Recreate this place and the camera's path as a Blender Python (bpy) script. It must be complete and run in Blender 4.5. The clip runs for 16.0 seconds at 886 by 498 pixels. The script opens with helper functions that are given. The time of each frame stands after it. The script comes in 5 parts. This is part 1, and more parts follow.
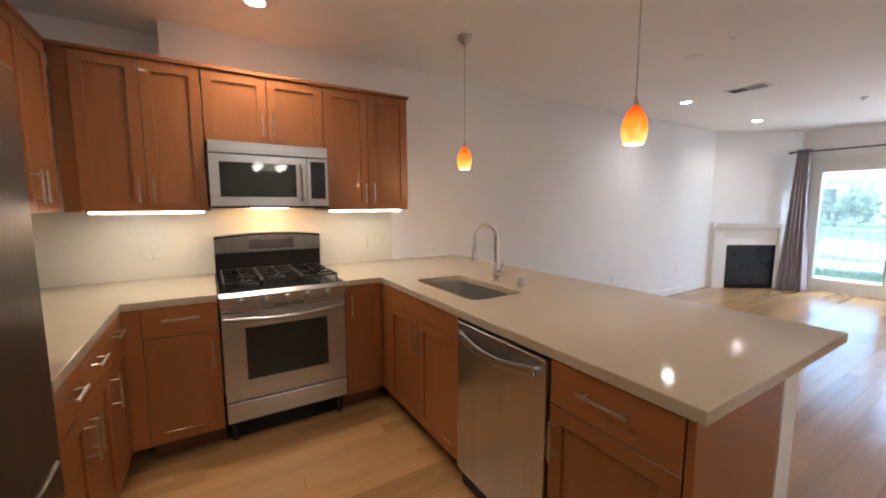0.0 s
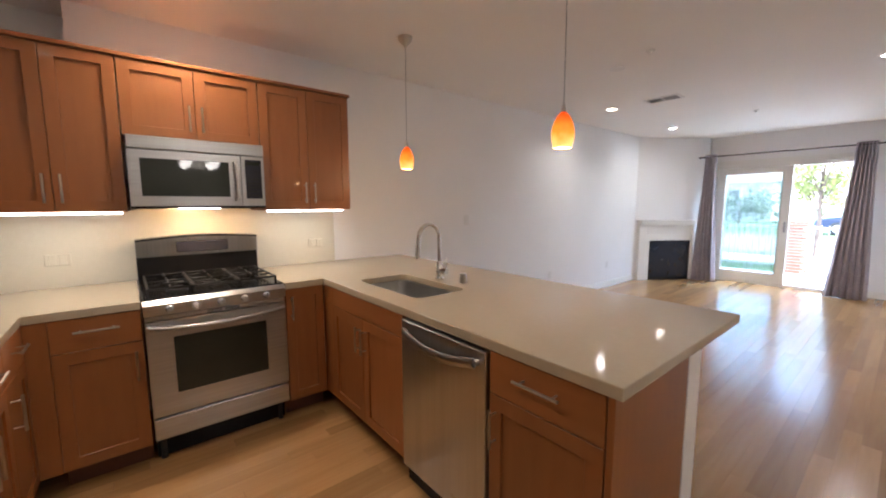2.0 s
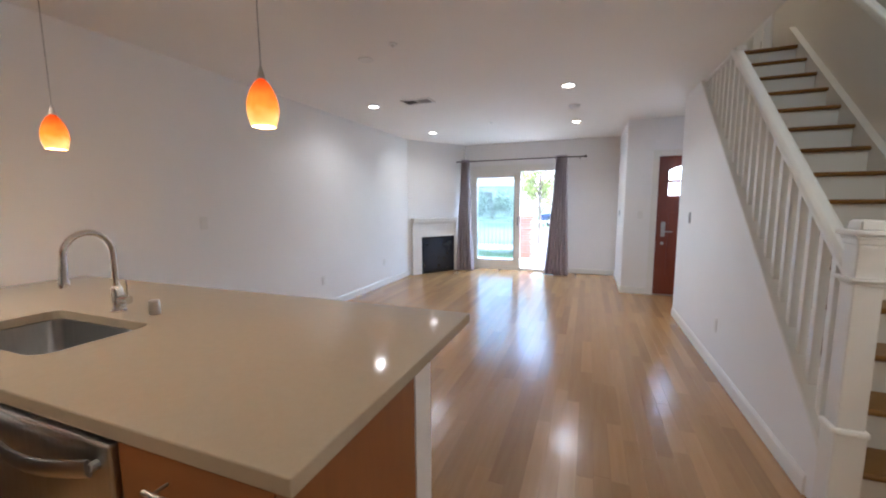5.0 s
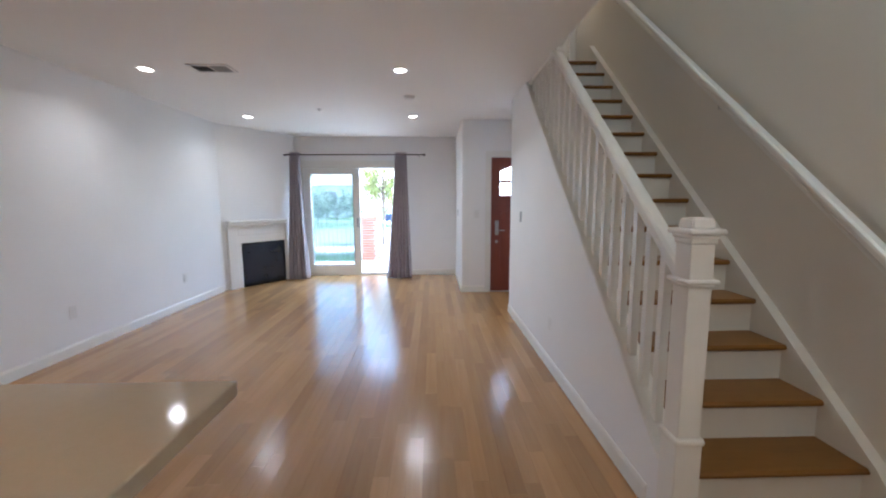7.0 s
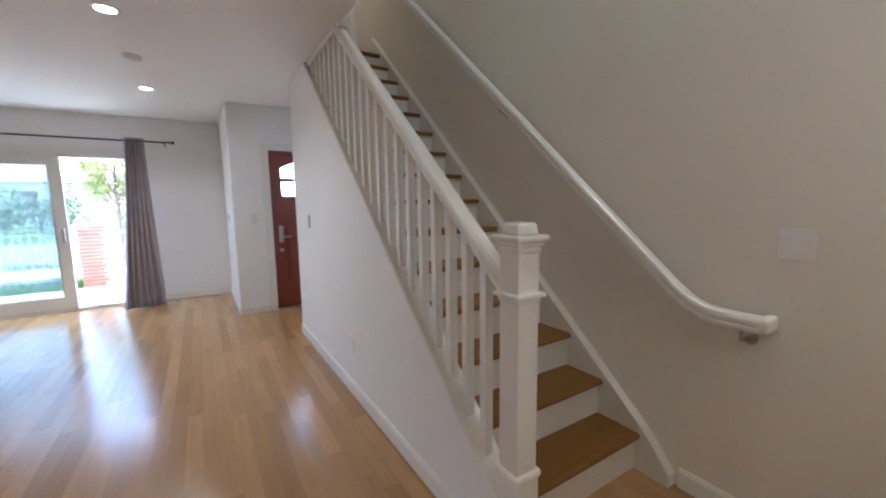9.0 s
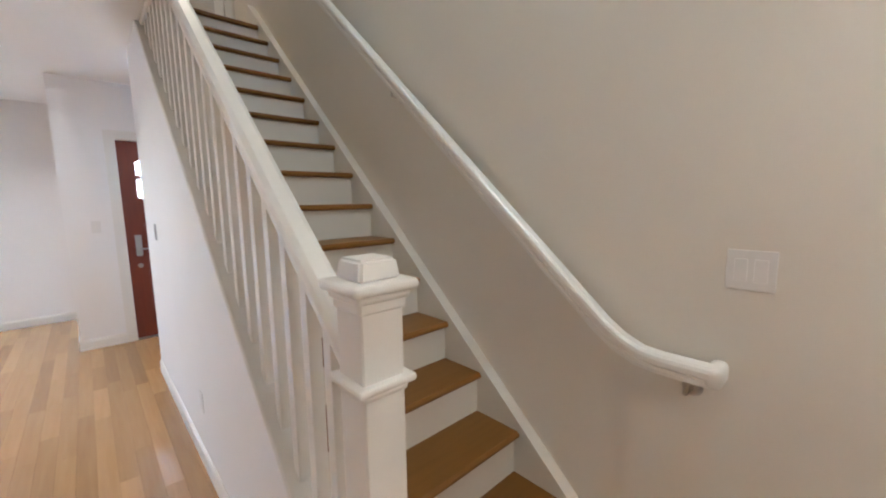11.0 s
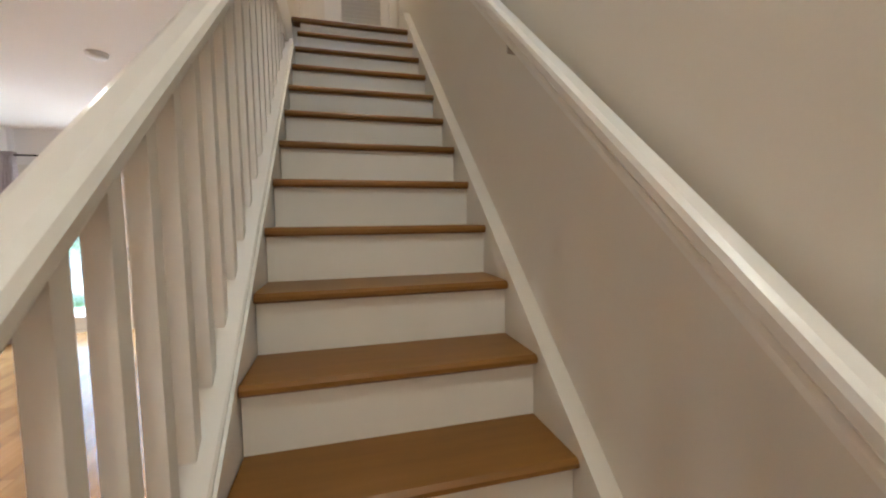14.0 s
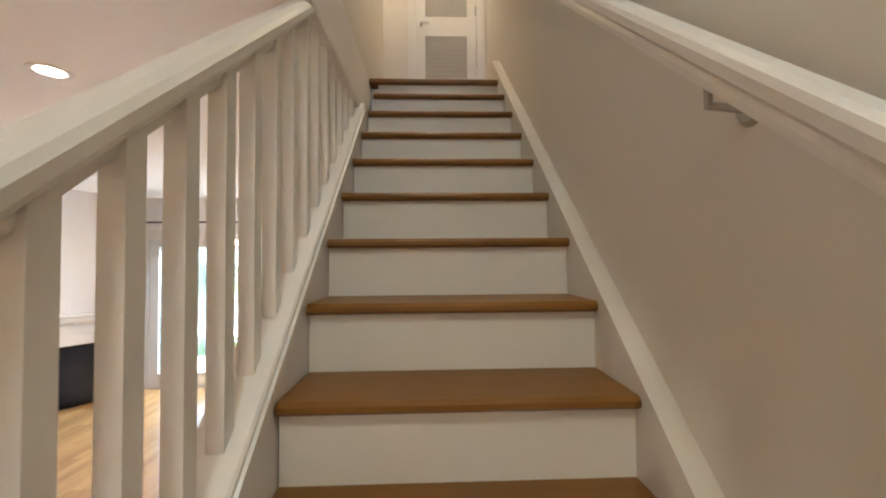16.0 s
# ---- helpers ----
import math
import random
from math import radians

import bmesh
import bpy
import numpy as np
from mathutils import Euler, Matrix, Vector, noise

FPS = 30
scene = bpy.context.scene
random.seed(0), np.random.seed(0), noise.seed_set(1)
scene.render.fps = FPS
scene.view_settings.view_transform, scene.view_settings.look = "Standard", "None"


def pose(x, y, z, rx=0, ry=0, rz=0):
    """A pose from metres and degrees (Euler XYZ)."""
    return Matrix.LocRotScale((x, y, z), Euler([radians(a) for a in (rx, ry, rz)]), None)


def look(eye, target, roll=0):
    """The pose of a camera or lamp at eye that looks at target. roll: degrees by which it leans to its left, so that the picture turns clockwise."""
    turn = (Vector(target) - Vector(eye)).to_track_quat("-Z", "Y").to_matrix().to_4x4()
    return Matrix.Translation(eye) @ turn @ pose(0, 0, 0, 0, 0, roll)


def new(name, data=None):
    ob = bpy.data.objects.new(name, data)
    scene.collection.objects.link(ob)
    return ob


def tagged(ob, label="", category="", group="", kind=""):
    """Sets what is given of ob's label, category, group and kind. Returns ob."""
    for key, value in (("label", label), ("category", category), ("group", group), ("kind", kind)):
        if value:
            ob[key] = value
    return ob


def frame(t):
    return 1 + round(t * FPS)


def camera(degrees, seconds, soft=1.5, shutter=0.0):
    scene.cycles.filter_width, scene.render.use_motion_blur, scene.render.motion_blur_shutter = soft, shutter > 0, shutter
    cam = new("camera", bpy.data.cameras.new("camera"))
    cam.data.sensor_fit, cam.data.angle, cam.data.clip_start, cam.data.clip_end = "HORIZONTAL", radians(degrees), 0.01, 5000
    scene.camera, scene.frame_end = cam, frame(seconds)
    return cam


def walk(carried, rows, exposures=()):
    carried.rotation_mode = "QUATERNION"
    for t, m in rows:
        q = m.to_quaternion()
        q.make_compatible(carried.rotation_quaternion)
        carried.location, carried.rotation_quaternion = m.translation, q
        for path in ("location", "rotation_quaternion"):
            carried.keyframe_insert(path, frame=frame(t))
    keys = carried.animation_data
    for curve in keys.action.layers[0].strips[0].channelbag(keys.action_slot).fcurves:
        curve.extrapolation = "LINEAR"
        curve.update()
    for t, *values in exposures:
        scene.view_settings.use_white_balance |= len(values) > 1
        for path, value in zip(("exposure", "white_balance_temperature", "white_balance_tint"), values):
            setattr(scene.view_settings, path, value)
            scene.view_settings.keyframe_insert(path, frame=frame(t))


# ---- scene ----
cam = camera(98.1, 16.0, 2.0, 0.25)
PATH = [
    (0, (0.04, 0.057, 1.406), (-1.656, 1.092, 1.178), -0.1),
    (0.5, (0.039, 0.053, 1.407), (-1.627, 1.136, 1.179), -0.2),
    (1, (0.042, 0.048, 1.405), (-1.598, 1.17, 1.18), -0.2),
    (1.5, (0.064, 0.046, 1.406), (-1.546, 1.21, 1.177), -0.2),
    (2, (0.079, 0.055, 1.405), (-1.457, 1.315, 1.175), -0.2),
    (2.5, (0.087, 0.098, 1.397), (-1.358, 1.462, 1.167), -0.2),
    (3, (0.093, 0.156, 1.397), (-1.233, 1.636, 1.164), -0.2),
    (3.5, (0.102, 0.256, 1.398), (-1.095, 1.841, 1.163), -0.3),
    (4, (0.101, 0.357, 1.403), (-0.933, 2.052, 1.167), -0.3),
    (4.5, (0.1, 0.466, 1.391), (-0.757, 2.257, 1.157), -0.3),
    (5, (0.101, 0.561, 1.392), (-0.602, 2.418, 1.156), -0.4),
    (7.5, (0.182, 1.31, 1.372), (0.441, 3.279, 1.133), -0.4),
    (8, (0.231, 1.438, 1.378), (0.711, 3.364, 1.136), -0.7),
    (8.5, (0.24, 1.557, 1.386), (1.026, 3.38, 1.143), -0.7),
    (9, (0.258, 1.652, 1.388), (1.313, 3.334, 1.141), -0.8),
    (9.5, (0.335, 1.736, 1.382), (1.579, 3.283, 1.135), -0.8),
    (10, (0.467, 1.835, 1.393), (1.822, 3.284, 1.136), -0.8),
    (12.5, (1.152, 2.112, 1.446), (2.366, 3.682, 1.19), -1.1),
    (13, (1.263, 2.217, 1.448), (2.226, 3.954, 1.212), -1.0),
    (13.5, (1.372, 2.349, 1.45), (2.088, 4.205, 1.244), -0.9),
    (14, (1.484, 2.505, 1.424), (1.99, 4.434, 1.271), -0.6),
    (14.5, (1.572, 2.633, 1.451), (1.815, 4.614, 1.319), -0.5),
    (15, (1.57, 2.781, 1.483), (1.688, 4.777, 1.427), -0.4),
    (15.5, (1.555, 2.976, 1.622), (1.621, 4.975, 1.638), -0.5),
    (16, (1.566, 3.11, 1.726), (1.639, 5.108, 1.78), -0.4),
]
walk(cam, [(t, look(eye, target, roll)) for t, eye, target, roll in PATH], exposures=((0, 4.0, 6000, 14), (2.5, 3.95, 5850, 13), (5, 3.85, 5600, 11), (7.5, 3.72, 5500, 10), (8.8, 3.72, 5550, 10), (10, 4.15, 5650, 10), (12.5, 4.4, 5950, 12), (13.5, 4.28, 6300, 12), (14.5, 4.4, 6500, 13), (16, 4.42, 6750, 13)))

# ---- world and daylight ----
world = bpy.data.worlds.new("sky")
scene.world = world
world.use_nodes = True
wn = world.node_tree.nodes
sky = wn.new("ShaderNodeTexSky")
sky.sky_type = "NISHITA"
sky.sun_disc = False
sky.sun_elevation = radians(60)
sky.sun_rotation = radians(99)
wn["Background"].inputs["Strength"].default_value = 0.15
world.node_tree.links.new(sky.outputs[0], wn["Background"].inputs[0])
sun = new("sun", bpy.data.lights.new("sun", "SUN"))
sun.data.energy, sun.data.angle, sun.data.color = 2.0, radians(0.5), (1.0, 0.95, 0.88)
sun.matrix_world = look((9.88, -1.56, 17.3), (0, 0, 0))


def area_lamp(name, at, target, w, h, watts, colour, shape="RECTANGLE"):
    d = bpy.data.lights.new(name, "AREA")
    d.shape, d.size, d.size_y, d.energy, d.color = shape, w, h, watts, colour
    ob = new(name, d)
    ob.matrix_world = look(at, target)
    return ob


# ---- main measures ----
XW, XE = -3.15, 2.12          # west and east wall faces
YS, YN = -0.95, 8.50          # kitchen's south wall, north wall with the sliding door
YB = -2.6                     # back of the passage behind the walker
ZC, ZF2, ZC2 = 2.59, 3.00, 5.45
XH, YD = 0.60, 7.00           # corner by the entry, wall of the front door
XS0, XS1 = 1.11, 1.21         # wall that carries the balustrade
RISE, RUN, Y1 = 0.2, 0.2225, 2.668
slope = RISE / RUN


def nose(y):
    return RISE + (y - Y1) * slope


# ---- materials ----
def material(name, colour, rough=0.5, metal=0.0, second=None, scale=4.0, amount=0.5, stretch=(1, 1, 1), bump=0.0, bump_scale=60.0,
             vary=0.0, emit=None, power=0.0, coat=0.0, rough_vary=0.0, spec=0.5):
    m = bpy.data.materials.new(name)
    m.use_nodes = True
    n, l = m.node_tree.nodes, m.node_tree.links
    b = n["Principled BSDF"]
    b.inputs["Base Color"].default_value = (*colour, 1)
    b.inputs["Roughness"].default_value = rough
    b.inputs["Metallic"].default_value = metal
    b.inputs["Coat Weight"].default_value = coat
    b.inputs["Specular IOR Level"].default_value = spec
    if emit:
        b.inputs["Emission Color"].default_value = (*emit, 1)
        b.inputs["Emission Strength"].default_value = power
    tc = n.new("ShaderNodeTexCoord")
    info = n.new("ShaderNodeObjectInfo")
    mp = n.new("ShaderNodeMapping")
    mp.inputs["Scale"].default_value = stretch
    l.new(tc.outputs["Object"], mp.inputs["Vector"])
    if vary:
        sc = n.new("ShaderNodeMath")
        sc.operation, sc.inputs[1].default_value = "MULTIPLY", 37.0
        l.new(info.outputs["Random"], sc.inputs[0])
        l.new(sc.outputs[0], mp.inputs["Location"])
    if second:
        nz = n.new("ShaderNodeTexNoise")
        nz.inputs["Scale"].default_value, nz.inputs["Detail"].default_value = scale, 6
        l.new(mp.outputs[0], nz.inputs["Vector"])
        big = n.new("ShaderNodeTexNoise")
        big.inputs["Scale"].default_value, big.inputs["Detail"].default_value = scale * 0.17, 2
        l.new(mp.outputs[0], big.inputs["Vector"])
        av = n.new("ShaderNodeMix")
        av.data_type = "FLOAT"
        av.inputs[0].default_value = 0.4
        l.new(nz.outputs[0], av.inputs[2])
        l.new(big.outputs[0], av.inputs[3])
        rp = n.new("ShaderNodeValToRGB")
        rp.color_ramp.elements[0].position, rp.color_ramp.elements[1].position = 0.5 - 0.28 * amount, 0.5 + 0.28 * amount
        rp.color_ramp.elements[0].color, rp.color_ramp.elements[1].color = (*colour, 1), (*second, 1)
        l.new(av.outputs[0], rp.inputs[0])
        out = rp.outputs[0]
        if vary:
            hs = n.new("ShaderNodeHueSaturation")
            mr = n.new("ShaderNodeMapRange")
            mr.inputs[3].default_value, mr.inputs[4].default_value = 1 - vary, 1 + vary
            l.new(info.outputs["Random"], mr.inputs[0])
            l.new(mr.outputs[0], hs.inputs["Value"])
            l.new(out, hs.inputs["Color"])
            out = hs.outputs[0]
        l.new(out, b.inputs["Base Color"])
        if rough_vary:
            rr = n.new("ShaderNodeMapRange")
            rr.inputs[3].default_value, rr.inputs[4].default_value = rough - rough_vary, rough + rough_vary
            l.new(big.outputs[0], rr.inputs[0])
            l.new(rr.outputs[0], b.inputs["Roughness"])
    if bump:
        bn = n.new("ShaderNodeTexNoise")
        bn.inputs["Scale"].default_value, bn.inputs["Detail"].default_value = bump_scale, 4
        l.new(mp.outputs[0], bn.inputs["Vector"])
        bp = n.new("ShaderNodeBump")
        bp.inputs["Strength"].default_value, bp.inputs["Distance"].default_value = bump, 0.004
        l.new(bn.outputs[0], bp.inputs["Height"])
        l.new(bp.outputs[0], b.inputs["Normal"])
    return m


M_WALL = material("wall_paint", (0.81, 0.80, 0.795), 0.62, second=(0.845, 0.835, 0.83), scale=1.4, bump=0.09, bump_scale=170)
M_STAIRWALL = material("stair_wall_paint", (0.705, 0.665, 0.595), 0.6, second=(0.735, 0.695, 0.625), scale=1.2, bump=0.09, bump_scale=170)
M_SKIRT = material("skirt_and_shaded_riser_paint", (0.69, 0.655, 0.585), 0.5, second=(0.72, 0.685, 0.615), scale=3, bump=0.05, bump_scale=40)
M_CEIL = material("ceiling_paint", (0.83, 0.81, 0.78), 0.75, second=(0.86, 0.84, 0.81), scale=1.1, bump=0.12, bump_scale=130)
M_TRIM = material("white_trim_paint", (0.76, 0.745, 0.70), 0.32, second=(0.80, 0.785, 0.745), scale=3, bump=0.05, bump_scale=40)
M_CAB = material("cherry_stained_maple", (0.215, 0.073, 0.021), 0.38, second=(0.305, 0.114, 0.035), scale=5, amount=1.2, stretch=(5, 5, 0.7), bump=0.06, bump_scale=30,
                 vary=0.07, coat=0.15)
M_CABH = material("cherry_stained_maple_across", (0.215, 0.073, 0.021), 0.38, second=(0.305, 0.114, 0.035), scale=5, amount=1.2, stretch=(0.7, 5, 5), bump=0.06,
                  bump_scale=30, vary=0.07, coat=0.15)
# cabinet cherry darkened: the shade of gaps and toe kicks is in the colour
M_CABSHADE = material("shaded_cabinet_wood", (0.10, 0.035, 0.015), 0.6, second=(0.13, 0.045, 0.02), scale=6)
M_STONE = material("beige_quartz", (0.42, 0.355, 0.262), 0.085, second=(0.465, 0.395, 0.298), scale=220, amount=1.2, bump=0.01, bump_scale=8)
M_SPLASH = material("cream_quartz_splashback", (0.64, 0.595, 0.49), 0.24, second=(0.70, 0.655, 0.55), scale=150, amount=1.0)
M_STEEL = material("brushed_steel", (0.37, 0.37, 0.375), 0.29, 1.0, second=(0.45, 0.45, 0.455), scale=90, stretch=(0.02, 1, 1.0), bump=0.03, bump_scale=90)
M_STEELV = material("brushed_steel_upright", (0.50, 0.50, 0.50), 0.28, 1.0, second=(0.57, 0.57, 0.575), scale=90, stretch=(1, 1, 0.02), bump=0.03, bump_scale=90)
M_DARKSTEEL = material("dark_stainless", (0.23, 0.225, 0.22), 0.30, 1.0, second=(0.28, 0.275, 0.27), scale=90, stretch=(1, 1, 0.02), bump=0.03, bump_scale=90)
M_CHROME = material("chrome", (0.72, 0.70, 0.67), 0.12, 1.0)
M_NICKEL = material("satin_nickel", (0.48, 0.45, 0.41), 0.28, 1.0)
M_BLACK = material("black_enamel", (0.010, 0.010, 0.011), 0.18, second=(0.013, 0.013, 0.014), scale=20, spec=0.12)
M_IRON = material("cast_iron", (0.009, 0.009, 0.010), 0.5, second=(0.016, 0.016, 0.016), scale=40, spec=0.2, bump=0.3, bump_scale=200)
M_DGLASS = material("dark_oven_glass", (0.014, 0.018, 0.015), 0.03, second=(0.022, 0.026, 0.022), scale=3, spec=0.4)
M_RUBBER = material("black_rubber", (0.02, 0.02, 0.02), 0.7, second=(0.03, 0.03, 0.03), scale=30)
M_FIREBOX = material("blue_black_firebox_glass", (0.008, 0.012, 0.022), 0.22, second=(0.012, 0.016, 0.028), scale=8)
M_DISPLAY = material("dark_display", (0.02, 0.02, 0.03), 0.08, second=(0.03, 0.03, 0.04), scale=10)
M_PLASTIC = material("white_plastic", (0.74, 0.73, 0.71), 0.35, second=(0.77, 0.76, 0.74), scale=20)
M_GREYP = material("grey_plastic", (0.30, 0.30, 0.31), 0.4, second=(0.34, 0.34, 0.35), scale=20)
M_OAKTREAD = material("oak_tread", (0.165, 0.071, 0.013), 0.40, second=(0.245, 0.113, 0.024), scale=6, amount=1.2, stretch=(0.6, 6, 6), bump=0.05, bump_scale=40, vary=0.1, spec=0.3)
M_FLOOR = material("oak_floor_strip", (0.31, 0.168, 0.066), 0.20, second=(0.44, 0.258, 0.112), scale=5, amount=1.2, stretch=(7, 0.5, 7), bump=0.03, bump_scale=30, vary=0.18,
                   rough_vary=0.02, spec=0.65)
M_GAP = material("floor_joint", (0.20, 0.10, 0.035), 0.6, second=(0.24, 0.125, 0.05), scale=9)
M_DOOR = material("mahogany_door", (0.17, 0.032, 0.016), 0.34, second=(0.26, 0.055, 0.025), scale=5, amount=1.2, stretch=(6, 6, 0.5), bump=0.05, bump_scale=40)
# mauve-grey cloth, lightened in its colour for the daylight behind it
M_CURTAIN = material("mauve_grey_curtain", (0.37, 0.32, 0.345), 0.85, second=(0.44, 0.39, 0.415), scale=30, bump=0.4, bump_scale=500)
M_ROD = material("dark_bronze", (0.035, 0.028, 0.025), 0.4, 0.8)
M_CONC = material("patio_concrete", (0.50, 0.48, 0.45), 0.85, second=(0.60, 0.58, 0.54), scale=3, bump=0.3, bump_scale=60)
M_GRASSG = material("lawn_soil", (0.05, 0.09, 0.025), 0.9, second=(0.08, 0.13, 0.035), scale=6, bump=0.5, bump_scale=30)
M_GRASS = material("grass_blade", (0.06, 0.14, 0.025), 0.6, second=(0.10, 0.19, 0.04), scale=3)
M_BRICK = material("red_brick", (0.27, 0.085, 0.055), 0.85, second=(0.36, 0.13, 0.085), scale=12, bump=0.5, bump_scale=80, vary=0.2)
M_MORTAR = material("mortar", (0.38, 0.35, 0.32), 0.9, second=(0.45, 0.42, 0.38), scale=20, bump=0.4, bump_scale=100)
# dark iron lightened: outdoor haze and glare are put into the fence colour
M_FENCE = material("haze_paled_iron", (0.45, 0.45, 0.44), 0.5, 0.0)
M_ASPH = material("asphalt", (0.17, 0.17, 0.168), 0.9, second=(0.22, 0.218, 0.213), scale=8, bump=0.5, bump_scale=120)
M_CARP = material("navy_car_paint", (0.018, 0.035, 0.09), 0.25, 0.3, coat=0.8)
M_GLASSD = material("car_glass", (0.02, 0.025, 0.03), 0.05)
M_LEAF = material("spring_leaf", (0.21, 0.235, 0.06), 0.55, second=(0.31, 0.335, 0.11), scale=4)
# leaf green lightened to carry the haze over the far bushes
M_BUSH = material("hazy_hedge_leaf", (0.12, 0.16, 0.085), 0.6, second=(0.18, 0.23, 0.13), scale=4)
M_BARK = material("bark", (0.12, 0.085, 0.06), 0.9, second=(0.18, 0.135, 0.10), scale=14, bump=0.6, bump_scale=40)
M_HILL = material("dry_hillside", (0.40, 0.37, 0.33), 0.95, second=(0.33, 0.33, 0.29), scale=0.05)
M_STUCCO = material("pale_stucco", (0.62, 0.58, 0.52), 0.9, second=(0.68, 0.64, 0.58), scale=2, bump=0.4, bump_scale=60)
M_ROOF = material("tile_roof", (0.25, 0.15, 0.11), 0.85, second=(0.31, 0.20, 0.15), scale=5, bump=0.5, bump_scale=20)
M_LED = material("warm_white_lamp", (0.9, 0.9, 0.9), 0.5, emit=(1.0, 0.90, 0.76), power=2.0)
M_STRIP = material("led_strip", (0.9, 0.9, 0.9), 0.5, emit=(1.0, 0.93, 0.80), power=0.7)

m = bpy.data.materials.new("clear_glass")
m.use_nodes = True
gn = m.node_tree.nodes
gb = gn["Principled BSDF"]
gb.inputs["Transmission Weight"].default_value, gb.inputs["Roughness"].default_value, gb.inputs["IOR"].default_value = 1.0, 0.0, 1.06
gb.inputs["Base Color"].default_value = (0.555, 0.615, 0.61, 1)
M_GLASS = m
# copy of the glass with a thin, uneven, pale translucent film mixed in
m = m.copy()
m.name = "hazy_glass"
gn, gl = m.node_tree.nodes, m.node_tree.links
haze_noise, film, mixs = gn.new("ShaderNodeTexNoise"), gn.new("ShaderNodeBsdfTranslucent"), gn.new("ShaderNodeMixShader")
dmap = gn.new("ShaderNodeMapRange")
haze_noise.inputs["Scale"].default_value = 2.5
dmap.inputs[3].default_value, dmap.inputs[4].default_value = 0.03, 0.08
film.inputs[0].default_value = (0.80, 0.83, 0.82, 1)
gl.new(haze_noise.outputs[0], dmap.inputs[0])
gl.new(dmap.outputs[0], mixs.inputs[0])
gl.new(gn["Principled BSDF"].outputs[0], mixs.inputs[1])
gl.new(film.outputs[0], mixs.inputs[2])
gl.new(mixs.outputs[0], gn["Material Output"].inputs[0])
M_HAZY = m

m = bpy.data.materials.new("amber_glass_shade")
m.use_nodes = True
gn, gl = m.node_tree.nodes, m.node_tree.links
gb = gn["Principled BSDF"]
gtc, gsp, grp, gnz, gad = (gn.new("ShaderNodeTexCoord"), gn.new("ShaderNodeSeparateXYZ"), gn.new("ShaderNodeValToRGB"), gn.new("ShaderNodeTexNoise"),
                           gn.new("ShaderNodeMath"))
gnz.inputs["Scale"].default_value = 14
gad.operation, gad.inputs[1].default_value = "MULTIPLY_ADD", 0.10
gl.new(gtc.outputs["Object"], gsp.inputs[0])
gl.new(gtc.outputs["Object"], gnz.inputs["Vector"])
gl.new(gnz.outputs[0], gad.inputs[0])
gl.new(gsp.outputs[2], gad.inputs[2])
gmr = gn.new("ShaderNodeMapRange")
gmr.inputs[1].default_value, gmr.inputs[2].default_value = 0.03, 0.20
gl.new(gad.outputs[0], gmr.inputs[0])
gl.new(gmr.outputs[0], grp.inputs[0])
grp.color_ramp.elements[0].color, grp.color_ramp.elements[1].color = (1.0, 0.66, 0.20, 1), (0.66, 0.05, 0.002, 1)
mid = grp.color_ramp.elements.new(0.48)
mid.color = (1.0, 0.24, 0.016, 1)
grp.color_ramp.elements[0].position = 0.04
gl.new(grp.outputs[0], gb.inputs["Base Color"])
gl.new(grp.outputs[0], gb.inputs["Emission Color"])
gb.inputs["Emission Strength"].default_value = 0.10
gb.inputs["Roughness"].default_value = 0.15
M_AMBER = m


# ---- mesh helpers ----
def mesh_of(name, bm, mat, smooth=False):
    bmesh.ops.recalc_face_normals(bm, faces=bm.faces)
    me = bpy.data.meshes.new(name)
    bm.to_mesh(me)
    bm.free()
    if mat:
        me.materials.append(mat)
    if smooth:
        me.shade_smooth()
        me.set_sharp_from_angle(angle=radians(40))
    return me


def part(name, bm, mat, parent=None, label="", smooth=False):
    ob = new(name, mesh_of(name, bm, mat, smooth))
    if parent:
        ob.parent = parent
    if label:
        ob["label"] = label
    return ob


def thing(name, m=None, label="", category="", group="", kind=""):
    ob = new(name)
    ob.empty_display_size = 0.1
    if m is not None:
        ob.matrix_world = m
    return tagged(ob, label, category, group, kind)


def solid(name, bm, mat, label="", category="", group="", kind="", smooth=False):
    return tagged(part(name, bm, mat, None, "", smooth), label, category, group, kind)


def box(x0, x1, y0, y1, z0, z1, bevel=0.0, bm=None, seg=1):
    own = bmesh.new()
    bmesh.ops.create_cube(own, size=1)
    for v in own.verts:
        v.co = Vector(((x0 + x1) / 2 + v.co.x * (x1 - x0), (y0 + y1) / 2 + v.co.y * (y1 - y0), (z0 + z1) / 2 + v.co.z * (z1 - z0)))
    if bevel:
        bmesh.ops.bevel(own, geom=own.edges[:], offset=bevel, segments=seg, affect="EDGES", profile=0.5)
    if bm is None:
        return own
    join(bm, own)
    return bm


def join(bm, other, m=None):
    me = bpy.data.meshes.new("tmp")
    if m is not None:
        other.transform(m)
    other.to_mesh(me)
    other.free()
    bm.from_mesh(me)
    bpy.data.meshes.remove(me)
    return bm


